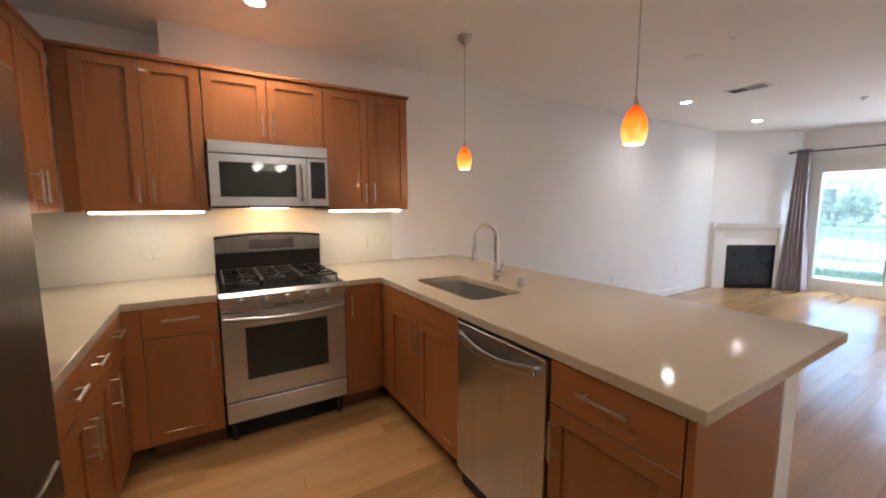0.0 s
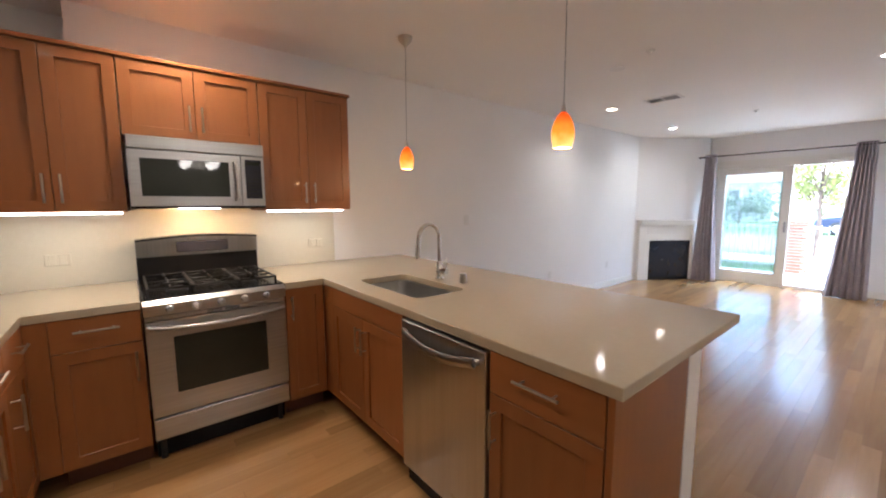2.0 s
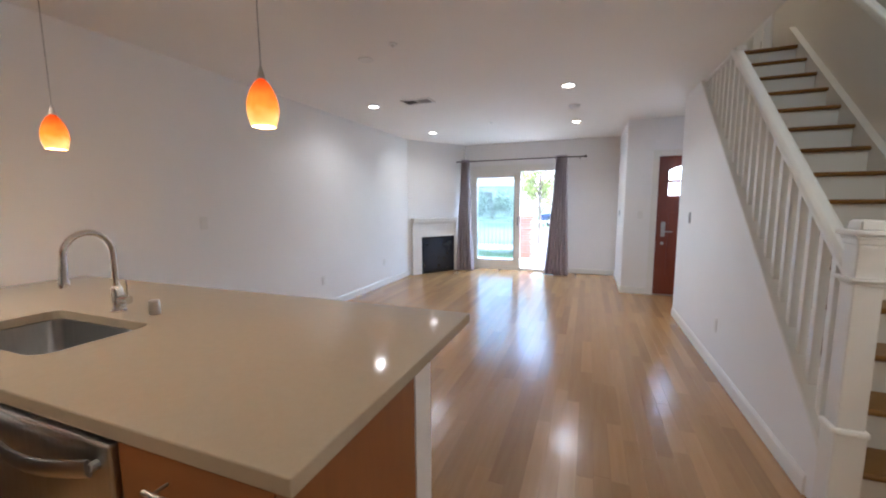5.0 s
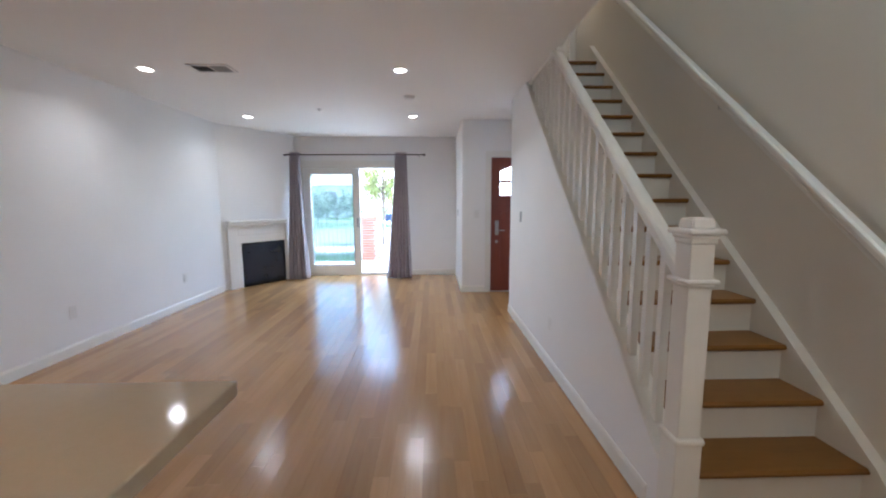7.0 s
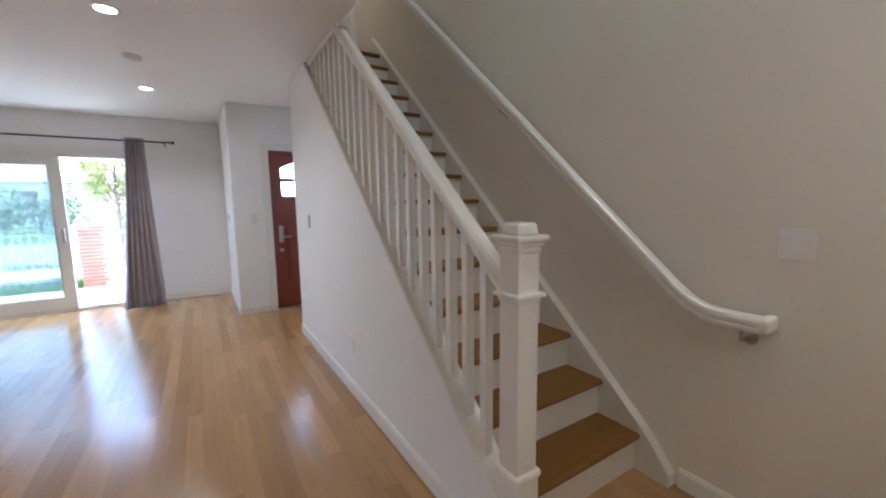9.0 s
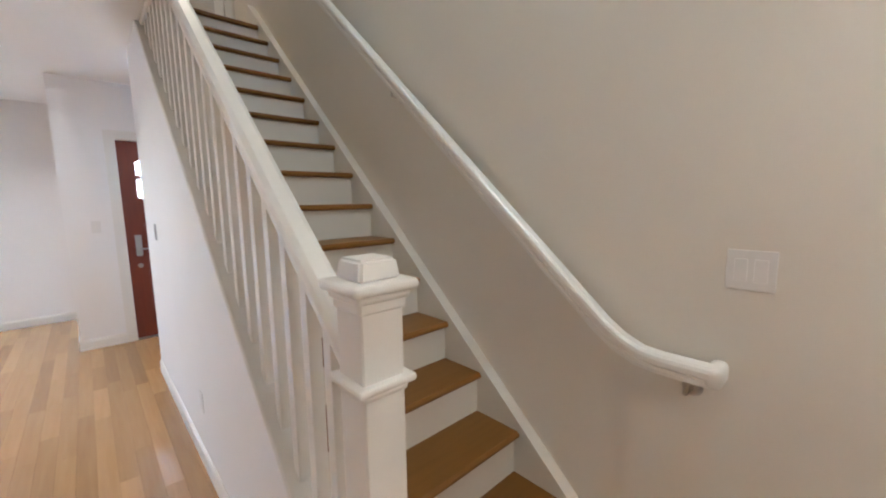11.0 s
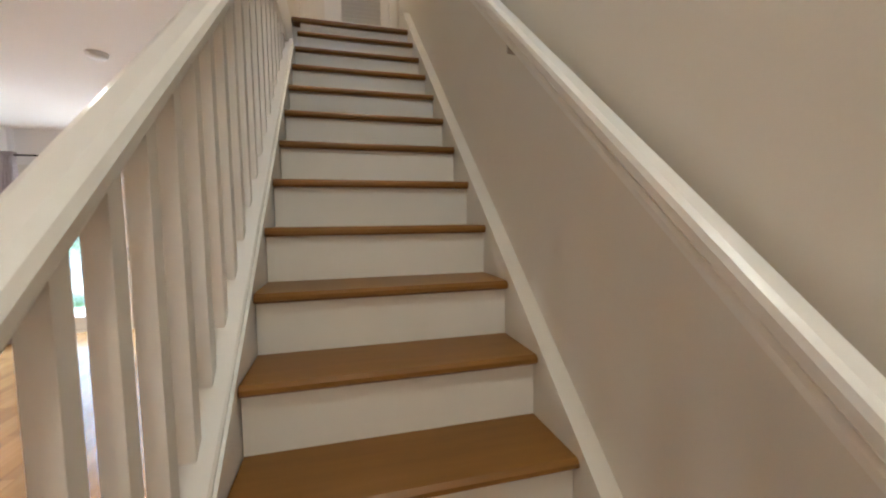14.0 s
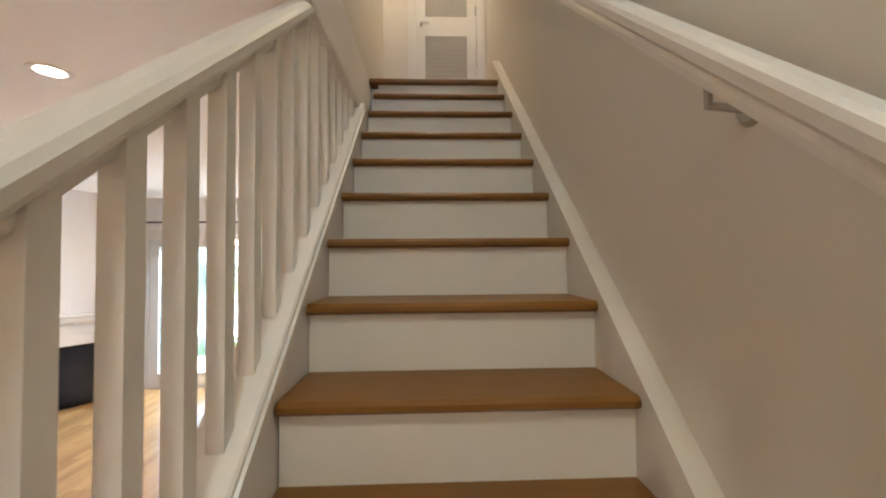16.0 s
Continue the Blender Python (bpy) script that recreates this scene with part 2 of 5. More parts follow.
def cells(us, vs, gaps, w0, w1, at):
    """A slab of thickness w0..w1 over a grid, without the cells whose middle lies in one of the gaps (u0, u1, v0, v1)."""
    bm = bmesh.new()
    made = {}

    def vert(u, v, w):
        key = (u, v, w)
        if key not in made:
            made[key] = bm.verts.new(at(u, v, w))
        return made[key]

    def kept(i, j):
        if i < 0 or j < 0 or i >= len(us) - 1 or j >= len(vs) - 1:
            return False
        u, v = (us[i] + us[i + 1]) / 2, (vs[j] + vs[j + 1]) / 2
        return not any(a < u < b and c < v < d for a, b, c, d in gaps)

    for i in range(len(us) - 1):
        for j in range(len(vs) - 1):
            if not kept(i, j):
                continue
            a, b, c, d = us[i], us[i + 1], vs[j], vs[j + 1]
            for w in (w0, w1):
                bm.faces.new([vert(a, c, w), vert(b, c, w), vert(b, d, w), vert(a, d, w)])
            for di, dj, p, q in ((-1, 0, (a, c), (a, d)), (1, 0, (b, c), (b, d)), (0, -1, (a, c), (b, c)), (0, 1, (a, d), (b, d))):
                if not kept(i + di, j + dj):
                    bm.faces.new([vert(*p, w0), vert(*q, w0), vert(*q, w1), vert(*p, w1)])
    return bm


def prism(points, w0, w1, at):
    """A flat outline (u, v) carried from w0 to w1."""
    bm = bmesh.new()
    a = [bm.verts.new(at(u, v, w0)) for u, v in points]
    b = [bm.verts.new(at(u, v, w1)) for u, v in points]
    bm.faces.new(a)
    bm.faces.new(b)
    for i in range(len(a)):
        j = (i + 1) % len(a)
        bm.faces.new([a[i], a[j], b[j], b[i]])
    return bm


def on_x(u, v, w):
    return (w, u, v)


def on_y(u, v, w):
    return (u, w, v)


def on_z(u, v, w):
    return (u, v, w)


def sweep(path, outline, closed_caps=True, up=Vector((0, 0, 1))):
    """An outline (a, b) carried along a path; a lies sideways, b upwards."""
    bm = bmesh.new()
    pts = [Vector(p) for p in path]
    rings = []
    for i, p in enumerate(pts):
        d = (pts[min(i + 1, len(pts) - 1)] - pts[max(i - 1, 0)]).normalized()
        u = up
        if abs(d.dot(u)) > 0.95:
            u = Vector((0, 1, 0)) if abs(d.y) < 0.9 else Vector((1, 0, 0))
        s = d.cross(u).normalized()
        n = s.cross(d).normalized()
        k = 1.0
        if 0 < i < len(pts) - 1:
            e = (pts[i + 1] - p).normalized().dot((p - pts[i - 1]).normalized())
            k = 1 / max(0.5, math.sqrt((1 + e) / 2))
        rings.append([bm.verts.new(p + s * a + n * b * k) for a, b in outline])
    for r, q in zip(rings, rings[1:]):
        for i in range(len(outline)):
            j = (i + 1) % len(outline)
            bm.faces.new([r[i], r[j], q[j], q[i]])
    if closed_caps:
        bm.faces.new(rings[0])
        bm.faces.new(rings[-1])
    return bm


def ring(r, n=12, rb=None):
    return [(r * math.cos(2 * math.pi * i / n), (rb or r) * math.sin(2 * math.pi * i / n)) for i in range(n)]


def tube(path, r, n=10):
    """A round tube whose frame is carried along the path."""
    bm = bmesh.new()
    pts = [Vector(p) for p in path]
    d0 = (pts[1] - pts[0]).normalized()
    s = d0.orthogonal().normalized()
    rings = []
    for i, p in enumerate(pts):
        d = (pts[min(i + 1, len(pts) - 1)] - pts[max(i - 1, 0)]).normalized()
        s = (s - d * s.dot(d)).normalized()
        n2 = d.cross(s)
        rr = r[i] if isinstance(r, (list, tuple)) else r
        rings.append([bm.verts.new(p + (s * math.cos(2 * math.pi * k / n) + n2 * math.sin(2 * math.pi * k / n)) * rr) for k in range(n)])
    for a, b in zip(rings, rings[1:]):
        for i in range(n):
            j = (i + 1) % n
            bm.faces.new([a[i], a[j], b[j], b[i]])
    bm.faces.new(rings[0])
    bm.faces.new(rings[-1])
    return bm


def lathe(profile, n=24, at=(0, 0, 0), caps=True):
    """Profile rows (radius, height) turned round the upright."""
    bm = bmesh.new()
    rings = [[bm.verts.new((at[0] + r * math.cos(2 * math.pi * k / n), at[1] + r * math.sin(2 * math.pi * k / n), at[2] + z)) for k in range(n)] for r, z in profile]
    for a, b in zip(rings, rings[1:]):
        for i in range(n):
            j = (i + 1) % n
            bm.faces.new([a[i], a[j], b[j], b[i]])
    if caps:
        bm.faces.new(rings[0])
        bm.faces.new(rings[-1])
    return bm


def rounded(x0, x1, y0, y1, r, n=5):
    out = []
    for cx, cy, a0 in ((x1 - r, y1 - r, 0), (x0 + r, y1 - r, 90), (x0 + r, y0 + r, 180), (x1 - r, y0 + r, 270)):
        for k in range(n + 1):
            a = radians(a0 + 90 * k / n)
            out.append((cx + r * math.cos(a), cy + r * math.sin(a)))
    return out


def wall(name, bm, mat=None, label="", extra=None):
    return solid(name, bm, mat or M_WALL, label or "smooth white painted plaster wall", "wall", kind="structure")


# ---- the shell ----
WT = 0.14
wall("wall_west", cells([YB - WT, YS, -0.145, YN + WT], [0, 2.25, ZC], [(YS, -0.145, 2.25, ZC)], XW - WT, XW, on_x))
wall("wall_south", box(XW, -0.30, YS - WT, YS, 0, ZC), label="white painted wall behind the kitchen cabinets")
wall("wall_passage", box(-0.30 - WT, -0.30, YB, YS - WT, 0, ZC))
wall("wall_back", box(-0.30, XE, YB - WT, YB, 0, ZC))
SL0, SL1, SLT = -2.30, -0.45, 2.075
wall("wall_north", cells([XW, SL0, SL1, XH + 0.12], [0, SLT, ZC], [(SL0, SL1, 0, SLT)], YN, YN + WT, on_y), label="white wall round the sliding patio door")
wall("wall_entry_side", box(XH, XH + 0.12, YD + WT, YN, 0, ZC))
DX0, DX1, DZ = 1.035, 1.95, 2.05
wall("wall_entry", cells([XH, DX0, DX1, XE], [0, DZ, ZC], [(DX0, DX1, 0, DZ)], YD, YD + WT, on_y), label="white wall round the front door")
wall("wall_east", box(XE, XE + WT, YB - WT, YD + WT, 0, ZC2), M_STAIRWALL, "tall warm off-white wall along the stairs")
bm = box(XW - 0.36, XW - 0.28, YS - 0.06, -0.085, 2.19, ZC)
join(bm, box(XW - 0.28, XW - WT, -0.145, -0.085, 2.19, ZC))
join(bm, box(XW - 0.28, XW - WT, YS - 0.06, YS, 2.19, ZC))
join(bm, box(XW - 0.28, XW - WT, YS, -0.145, 2.19, 2.25))
wall("wall_recess", bm, label="white painted recess above the corner wall cabinets")
# chimney breast set across the corner
FA, FB = Vector((XW, 7.27)), Vector((-2.385, 8.392))
wall("wall_chimney", prism([tuple(FA), tuple(FB), (-2.385, YN), (XW, YN)], 0, ZC, on_z), label="white wall set across the corner above the fireplace")

OP0 = 1.6  # stair well opening from OP0 to the landing
YTOP = Y1 + 14 * RUN
solid("ceiling", cells([XW - 0.40, XS0 + 0.045, XE], [YB, OP0, YTOP + 0.1, YN + WT], [(XS0 + 0.045, XE, OP0, YTOP + 0.1)], ZC, ZF2 - 0.02, on_z), M_CEIL,
      "flat off-white painted ceiling", "ceiling", kind="structure")
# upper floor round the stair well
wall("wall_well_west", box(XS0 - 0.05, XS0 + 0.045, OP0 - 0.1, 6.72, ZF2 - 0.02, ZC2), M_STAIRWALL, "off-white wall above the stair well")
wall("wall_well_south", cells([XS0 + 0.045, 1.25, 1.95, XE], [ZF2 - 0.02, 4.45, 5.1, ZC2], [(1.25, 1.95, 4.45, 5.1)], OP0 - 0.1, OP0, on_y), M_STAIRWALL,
     "off-white wall of the stair well with an assumed window")
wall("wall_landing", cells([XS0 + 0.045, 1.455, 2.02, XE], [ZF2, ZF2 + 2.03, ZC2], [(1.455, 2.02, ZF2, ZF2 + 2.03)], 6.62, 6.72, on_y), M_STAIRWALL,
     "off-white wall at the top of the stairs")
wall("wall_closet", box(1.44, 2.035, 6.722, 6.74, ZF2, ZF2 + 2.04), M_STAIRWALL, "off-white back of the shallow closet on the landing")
solid("ceiling_upper", box(XS0 - 0.05, XE, OP0 - 0.1, 6.72, ZC2, ZC2 + 0.1), M_CEIL, "off-white ceiling above the stair well", "ceiling", kind="structure")
solid("trim_well", box(XS0 + 0.045, XS0 + 0.06, OP0, YTOP + 0.1, ZC - 0.004, ZC + 0.055, 0.006), M_TRIM, "white painted trim along the stair opening", "trim", kind="structure")
# unseen window, added with an aimed lamp to brighten the upper stair wall
well_window = thing("window_1", None, "assumed white framed window high above the stairs, out of view", "window", kind="structure")
part("window_frame", cells([1.25, 1.30, 1.90, 1.95], [4.45, 4.51, 5.04, 5.1], [(1.30, 1.90, 4.51, 5.04)], OP0 - 0.08, OP0 - 0.02, on_y), M_TRIM, well_window)
area_lamp("stair_wall_fill", (1.6, OP0 + 0.02, 4.78), (2.12, 2.5, 2.3), 0.6, 0.53, 0.75, (0.92, 1.0, 0.88)).data.spread = radians(110)

# baseboards
def baseboard(a, b, side, h=0.10):
    a, b = Vector(a), Vector(b)
    d = (b - a).normalized()
    n = Vector((-d.y, d.x)) * side
    t = 0.014
    bm = bmesh.new()
    prof = ((0, 0), (t, 0), (t, h - 0.02), (t * 0.45, h), (0, h))
    ra = [bm.verts.new((*(a + n * (p - 0.002)), z)) for p, z in prof]
    rb = [bm.verts.new((*(b + n * (p - 0.002)), z)) for p, z in prof]
    bm.faces.new(ra)
    bm.faces.new(rb)
    for i in range(5):
        j = (i + 1) % 5
        bm.faces.new([ra[i], ra[j], rb[j], rb[i]])
    return solid("baseboard", bm, M_TRIM, "white painted baseboard along the wall", "baseboard", kind="structure")


baseboard((XW, 1.80), (XW, 7.20), -1)
baseboard((XH, YD - 0.0), (XH, YN), 1)
baseboard((SL1 + 0.08, YN), (XH, YN), -1)
baseboard((XH - 0.0, YD), (DX0 - 0.09, YD), -1)
baseboard((XS0, 2.74), (XS0, 5.9), 1)
baseboard((XS0 + 0.0, 5.9), (XE, 5.9), 1)
baseboard((XE, YB), (XE, 2.50), 1)
baseboard((XE, 5.9), (XE, YD), 1)

# ---- sliding patio door ----
FR = 0.055
slider = thing("door_2", None, "white framed sliding glass patio door, standing half open", "patio door", kind="structure")
part("door_frame", cells([SL0, SL0 + FR, SL1 - FR, SL1], [0.0, 0.03, SLT - FR, SLT], [(SL0 + FR, SL1 - FR, 0.03, SLT - FR)], YN + 0.005, YN + 0.11, on_y), M_TRIM, slider)
part("casing", cells([SL0 - 0.07, SL0, SL1, SL1 + 0.07], [0.0, SLT, SLT + 0.08], [(SL0, SL1, -1, SLT)], YN - 0.018, YN - 0.0, on_y), M_TRIM, slider)


def sash(x0, x1, y0, y1, glass):
    s = part("sash", cells([x0, x0 + 0.115, x1 - 0.115, x1], [0.035, 0.20, SLT - 0.155, SLT - FR - 0.004], [(x0 + 0.115, x1 - 0.115, 0.20, SLT - 0.155)], y0, y1, on_y), M_TRIM, slider)
    g = part("pane", box(x0 + 0.11, x1 - 0.11, (y0 + y1) / 2 - 0.003, (y0 + y1) / 2 + 0.003, 0.195, SLT - 0.15), glass, s, "slightly green glass pane")
    g.visible_shadow = False
    return s


s1 = sash(SL0 + FR + 0.002, -1.215, YN + 0.012, YN + 0.052, M_GLASS)
s2 = sash(SL0 + FR + 0.010, -1.245, YN + 0.060, YN + 0.100, M_HAZY)
part("handle", box(-1.275, -1.245, YN - 0.024, YN + 0.012, 0.92, 1.10, 0.008, seg=2), M_GREYP, s1, "dark grey pull handle")
part("track", box(SL0 + FR, SL1 - FR, YN + 0.012, YN + 0.105, 0.03, 0.036), M_NICKEL, slider)

# unseen area lamp added above the door head to strengthen the sky's light
area_lamp("patio_sky_fill", (-1.37, YN + 0.34, 2.42), (-1.2, 4.6, 0.2), 1.8, 0.55, 16, (0.70, 0.85, 1.0))

# ---- curtains ----
def curtain(x_top0, x_top1, x_bot0, x_bot1, y, sway, folds, label):
    bm = bmesh.new()
    rows, cols = 26, folds * 8
    grid = []
    for i in range(rows + 1):
        v = i / rows
        z = 2.275 - v * 2.271
        e = v ** 1.3
        a, b = x_top0 + (x_bot0 - x_top0) * e, x_top1 + (x_bot1 - x_top1) * e
        line = []
        for j in range(cols + 1):
            u = j / cols
            amp = 0.030 + 0.022 * v
            ph = u * folds * 2 * math.pi
            wob = 0.012 * math.sin(3.1 * u * folds + 4 * v) * v
            x = a + (b - a) * u + 0.010 * math.sin(ph * 2 + v * 3) * v
            line.append(bm.verts.new((x, y - sway * v + amp * math.cos(ph + 0.5 * math.sin(v * 4)) + wob, z)))
        grid.append(line)
    for r, q in zip(grid, grid[1:]):
        for j in range(cols):
            bm.faces.new([r[j], r[j + 1], q[j + 1], q[j]])
    ob = thing("curtain", None, label, "curtain", "curtains at the patio door")
    cloth = part("cloth", bm, M_CURTAIN, ob, smooth=True)
    sol = cloth.modifiers.new("thickness", "SOLIDIFY")
    sol.thickness = 0.004
    n = folds
    for k in range(n):
        x = x_top0 + (x_top1 - x_top0) * (k + 0.5) / n
        g = bmesh.new()
        bmesh.ops.create_cone(g, segments=14, radius1=0.026, radius2=0.026, depth=0.006, cap_ends=True, matrix=pose(x, y, 2.245, 0, 90, 0))
        part("grommet", g, M_NICKEL, ob)
    return ob


YROD, ZROD = 8.24, 2.235
curtain(-2.39, -2.22, -2.49, -2.10, YROD, 0.09, 5, "mauve-grey lined curtain gathered beside the patio door")
curtain(-0.52, -0.31, -0.70, -0.24, YROD, 0.07, 6, "mauve-grey lined curtain flaring to the floor beside the open patio door")
rod = thing("curtain_rod", None, "thin dark bronze curtain rod with end knobs above the patio door", "curtain rod")
part("pole", tube([(-2.52, YROD, ZROD), (-0.02, YROD, ZROD)], 0.011), M_ROD, rod, smooth=True)
for x, d in ((-2.52, -1), (-0.02, 1)):
    part("finial", tube([(x, YROD, ZROD), (x + d * 0.02, YROD, ZROD), (x + d * 0.05, YROD, ZROD)], [0.013, 0.02, 0.026]), M_ROD, rod, smooth=True)
for x in (-2.47, -0.09):
    part("bracket", tube([(x, YN, ZROD - 0.02), (x, YROD, ZROD - 0.014)], 0.008), M_ROD, rod)

# ---- fireplace ----
dirf = (FB - FA).normalized()
ang = math.degrees(math.atan2(dirf.y, dirf.x))
fp = thing("fireplace", Matrix.Translation((FA.x, FA.y, 0)) @ pose(0, 0, 0, 0, 0, ang), "white painted corner fireplace with mantel and a dark glass firebox", "fireplace")
FW = 1.11
f0, f1 = 0.27, 1.065
part("surround", cells([0.05, f0, f1, FW], [0, 0.73, 1.0], [(f0, f1, 0, 0.73)], -0.05, -0.002, on_y), M_TRIM, fp)
for x0, x1 in ((0.05, 0.19), (f1 + 0.008, FW + 0.01)):
    part("pilaster", box(x0, x1, -0.075, -0.05, 0.0, 1.0, 0.004), M_TRIM, fp)
part("frieze", box(0.22, f1 - 0.03, -0.058, -0.05, 0.86, 0.97, 0.004), M_TRIM, fp)
part("mantel_moulding", box(0.05, FW, -0.10, -0.002, 1.0, 1.06, 0.015, seg=2), M_TRIM, fp)
part("mantel_shelf", box(0.05, FW, -0.13, -0.002, 1.06, 1.10, 0.008, seg=2), M_TRIM, fp)
part("firebox", box(f0 + 0.002, f1 - 0.002, -0.035, -0.003, 0.0, 0.728), M_FIREBOX, fp, "blue-black glass firebox front")
part("firebox_frame", cells([f0, f0 + 0.03, f1 - 0.03, f1], [0.0, 0.05, 0.70, 0.73], [(f0 + 0.03, f1 - 0.03, 0.05, 0.70)], -0.043, -0.036, on_y), M_BLACK, fp)
for k in range(4):
    part("louvre", box(f0 + 0.04, f1 - 0.04, -0.048, -0.044, 0.008 + 0.010 * k, 0.013 + 0.010 * k), M_BLACK, fp)

# ---- front door ----
fd = thing("door_1", None, "closed red-brown mahogany front door with an arched glazed top", "front door", kind="structure")
ST = 0.14
leaf = part("leaf", cells([DX0 + 0.004, DX0 + ST, DX1 - ST, DX1 - 0.004], [0.012, 0.25, 1.30, 1.48, 1.93, DZ - 0.004], [(DX0 + ST, DX1 - ST, 1.48, 1.93)], YD + 0.03, YD + 0.075, on_y), M_DOOR, fd)
wd = (DX1 - DX0 - 2 * ST)
# arched head filling the top corners of the light
bm = bmesh.new()
pts = [(DX0 + ST, 1.93), (DX1 - ST, 1.93)] + [(DX1 - ST - wd * k / 12, 1.93 - 0.09 * (abs(2 * k / 12 - 1) ** 2)) for k in range(13)]
join(bm, prism(pts, YD + 0.03, YD + 0.075, on_y))
part("arched_rail", bm, M_DOOR, leaf)
for k in (1, 2):
    x = DX0 + ST + wd * k / 3
    part("glazing_bar", box(x - 0.015, x + 0.015, YD + 0.03, YD + 0.075, 1.48, 1.92), M_DOOR, leaf)
part("glazing_bar", box(DX0 + ST, DX1 - ST, YD + 0.028, YD + 0.077, 1.665, 1.71), M_DOOR, leaf)
M_FROST = material("daylit_obscure_glass", (0.75, 0.80, 0.82), 0.4, second=(0.8, 0.85, 0.87), scale=30)
M_FROST.node_tree.nodes["Principled BSDF"].inputs["Transmission Weight"].default_value = 1.0
fg = part("pane", box(DX0 + ST - 0.005, DX1 - ST + 0.005, YD + 0.050, YD + 0.055, 1.475, 1.93), M_FROST, leaf, "obscure glass light")
fg.visible_shadow = False
for k in range(2):
    x0 = DX0 + ST + 0.02 + k * (wd / 2)
    part("panel", box(x0, x0 + wd / 2 - 0.04, YD + 0.018, YD + 0.03, 0.30, 1.24, 0.010), M_DOOR, leaf)
part("sill_plate", box(DX0, DX1, YD - 0.01, YD + 0.10, 0.0, 0.012), M_NICKEL, fd, "metal threshold plate")
part("casing", cells([DX0 - 0.085, DX0, DX1, DX1 + 0.085], [0, DZ, DZ + 0.085], [(DX0, DX1, -1, DZ)], YD - 0.017, YD, on_y), M_TRIM, fd)
part("lock_plate", box(DX0 + 0.07, DX0 + 0.125, YD + 0.010, YD + 0.030, 0.88, 1.10, 0.005), M_NICKEL, fd, "satin nickel lock plate")
part("lever", tube([(DX0 + 0.10, YD + 0.02, 0.955), (DX0 + 0.10, YD - 0.03, 0.955), (DX0 + 0.21, YD - 0.03, 0.955)], 0.009), M_NICKEL, fd, "satin nickel lever handle")
part("deadbolt", tube([(DX0 + 0.095, YD + 0.03, 0.78), (DX0 + 0.095, YD + 0.005, 0.78)], 0.022, 16), M_NICKEL, fd)
area_lamp("door_light_daylight", ((DX0 + DX1) / 2, YD + 0.4, 1.72), ((DX0 + DX1) / 2, YD, 1.70), 0.6, 0.42, 0.9, (0.85, 0.92, 1.0))

# ---- stairs ----
stairs = thing("staircase", None, "straight staircase of oak treads with white painted risers", "staircase")
XT0, XT1 = XS1 + 0.004, 2.062
for k in range(1, 16):
    y0 = Y1 + (k - 1) * RUN
    # risers use the darker skirt paint, their weaker light put into the colour
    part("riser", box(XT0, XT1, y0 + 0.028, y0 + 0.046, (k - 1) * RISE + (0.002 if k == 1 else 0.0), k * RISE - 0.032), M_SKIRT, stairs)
    if k < 15:
        bm = prism([(y0 + 0.012, k * RISE - 0.032), (y0, k * RISE - 0.022), (y0, k * RISE - 0.010), (y0 + 0.012, k * RISE), (y0 + RUN + 0.046, k * RISE),
                    (y0 + RUN + 0.046, k * RISE - 0.032)], XT0, XT1, on_x)
        part("tread", bm, M_OAKTREAD, stairs)
solid("floor_landing", box(XS0 + 0.045, XE, YTOP, 6.62, ZF2 - 0.036, ZF2, 0.008), M_OAKTREAD, "oak floor of the upper landing", "landing floor", kind="structure")
# closed face under the treads
wall("wall_understair", box(XS1, XE, 5.78, 5.9, 0, ZC), label="white wall closing the space under the stairs")
# skirt boards against the wall, with a bevelled top
yB = YTOP + 0.25
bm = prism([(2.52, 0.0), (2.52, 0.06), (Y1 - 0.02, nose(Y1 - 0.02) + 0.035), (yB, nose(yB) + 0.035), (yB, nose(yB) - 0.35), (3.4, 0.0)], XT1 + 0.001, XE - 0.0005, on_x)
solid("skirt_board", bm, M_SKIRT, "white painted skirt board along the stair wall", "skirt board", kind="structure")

# low wall that carries the balusters
yC = 5.9
CURB = 0.075
yM = 2.66 + (ZC - nose(2.66) - CURB) / slope
bm = prism([(2.66, 0.0), (2.66, nose(2.66) + CURB), (yM, ZC), (yC, ZC), (yC, 0.0)], XS0, XS1, on_x)
wall("wall_balustrade", bm, label="white wall under the stair balustrade, its top sloping with the stairs")

rail = thing("balustrade", None, "white painted wooden stair balustrade with square newel post", "balustrade")


def along(y, lift, x):
    return (x, y, nose(y) + lift)


cx = (XS0 + XS1) / 2
part("base_cap", sweep([along(2.66, CURB + 0.006, cx), along(yM - 0.01, CURB + 0.006, cx)], [(-0.056, -0.006), (0.056, -0.006), (0.056, 0.004), (0.050, 0.009), (-0.050, 0.009), (-0.056, 0.004)]),
     M_TRIM, rail)
part("base_moulding", sweep([along(2.66, CURB - 0.020, XS1 + 0.006), along(yM - 0.03, CURB - 0.020, XS1 + 0.006)], [(-0.007, -0.014), (0.003, -0.014), (0.007, -0.006), (0.007, 0.010), (-0.007, 0.014)]), M_TRIM, rail)
yR = 2.66 + (ZC - nose(2.66) - 0.862) / slope
hhalf = [(0.016, -0.068), (0.020, -0.053), (0.034, -0.045), (0.040, -0.036), (0.041, -0.020), (0.034, -0.008), (0.018, 0.000)]
hprof = hhalf + [(-x, z) for x, z in hhalf[::-1]]
part("handrail", sweep([along(2.62, 0.945, cx - 0.010), along(yR, 0.862, cx - 0.010)], hprof), M_TRIM, rail)
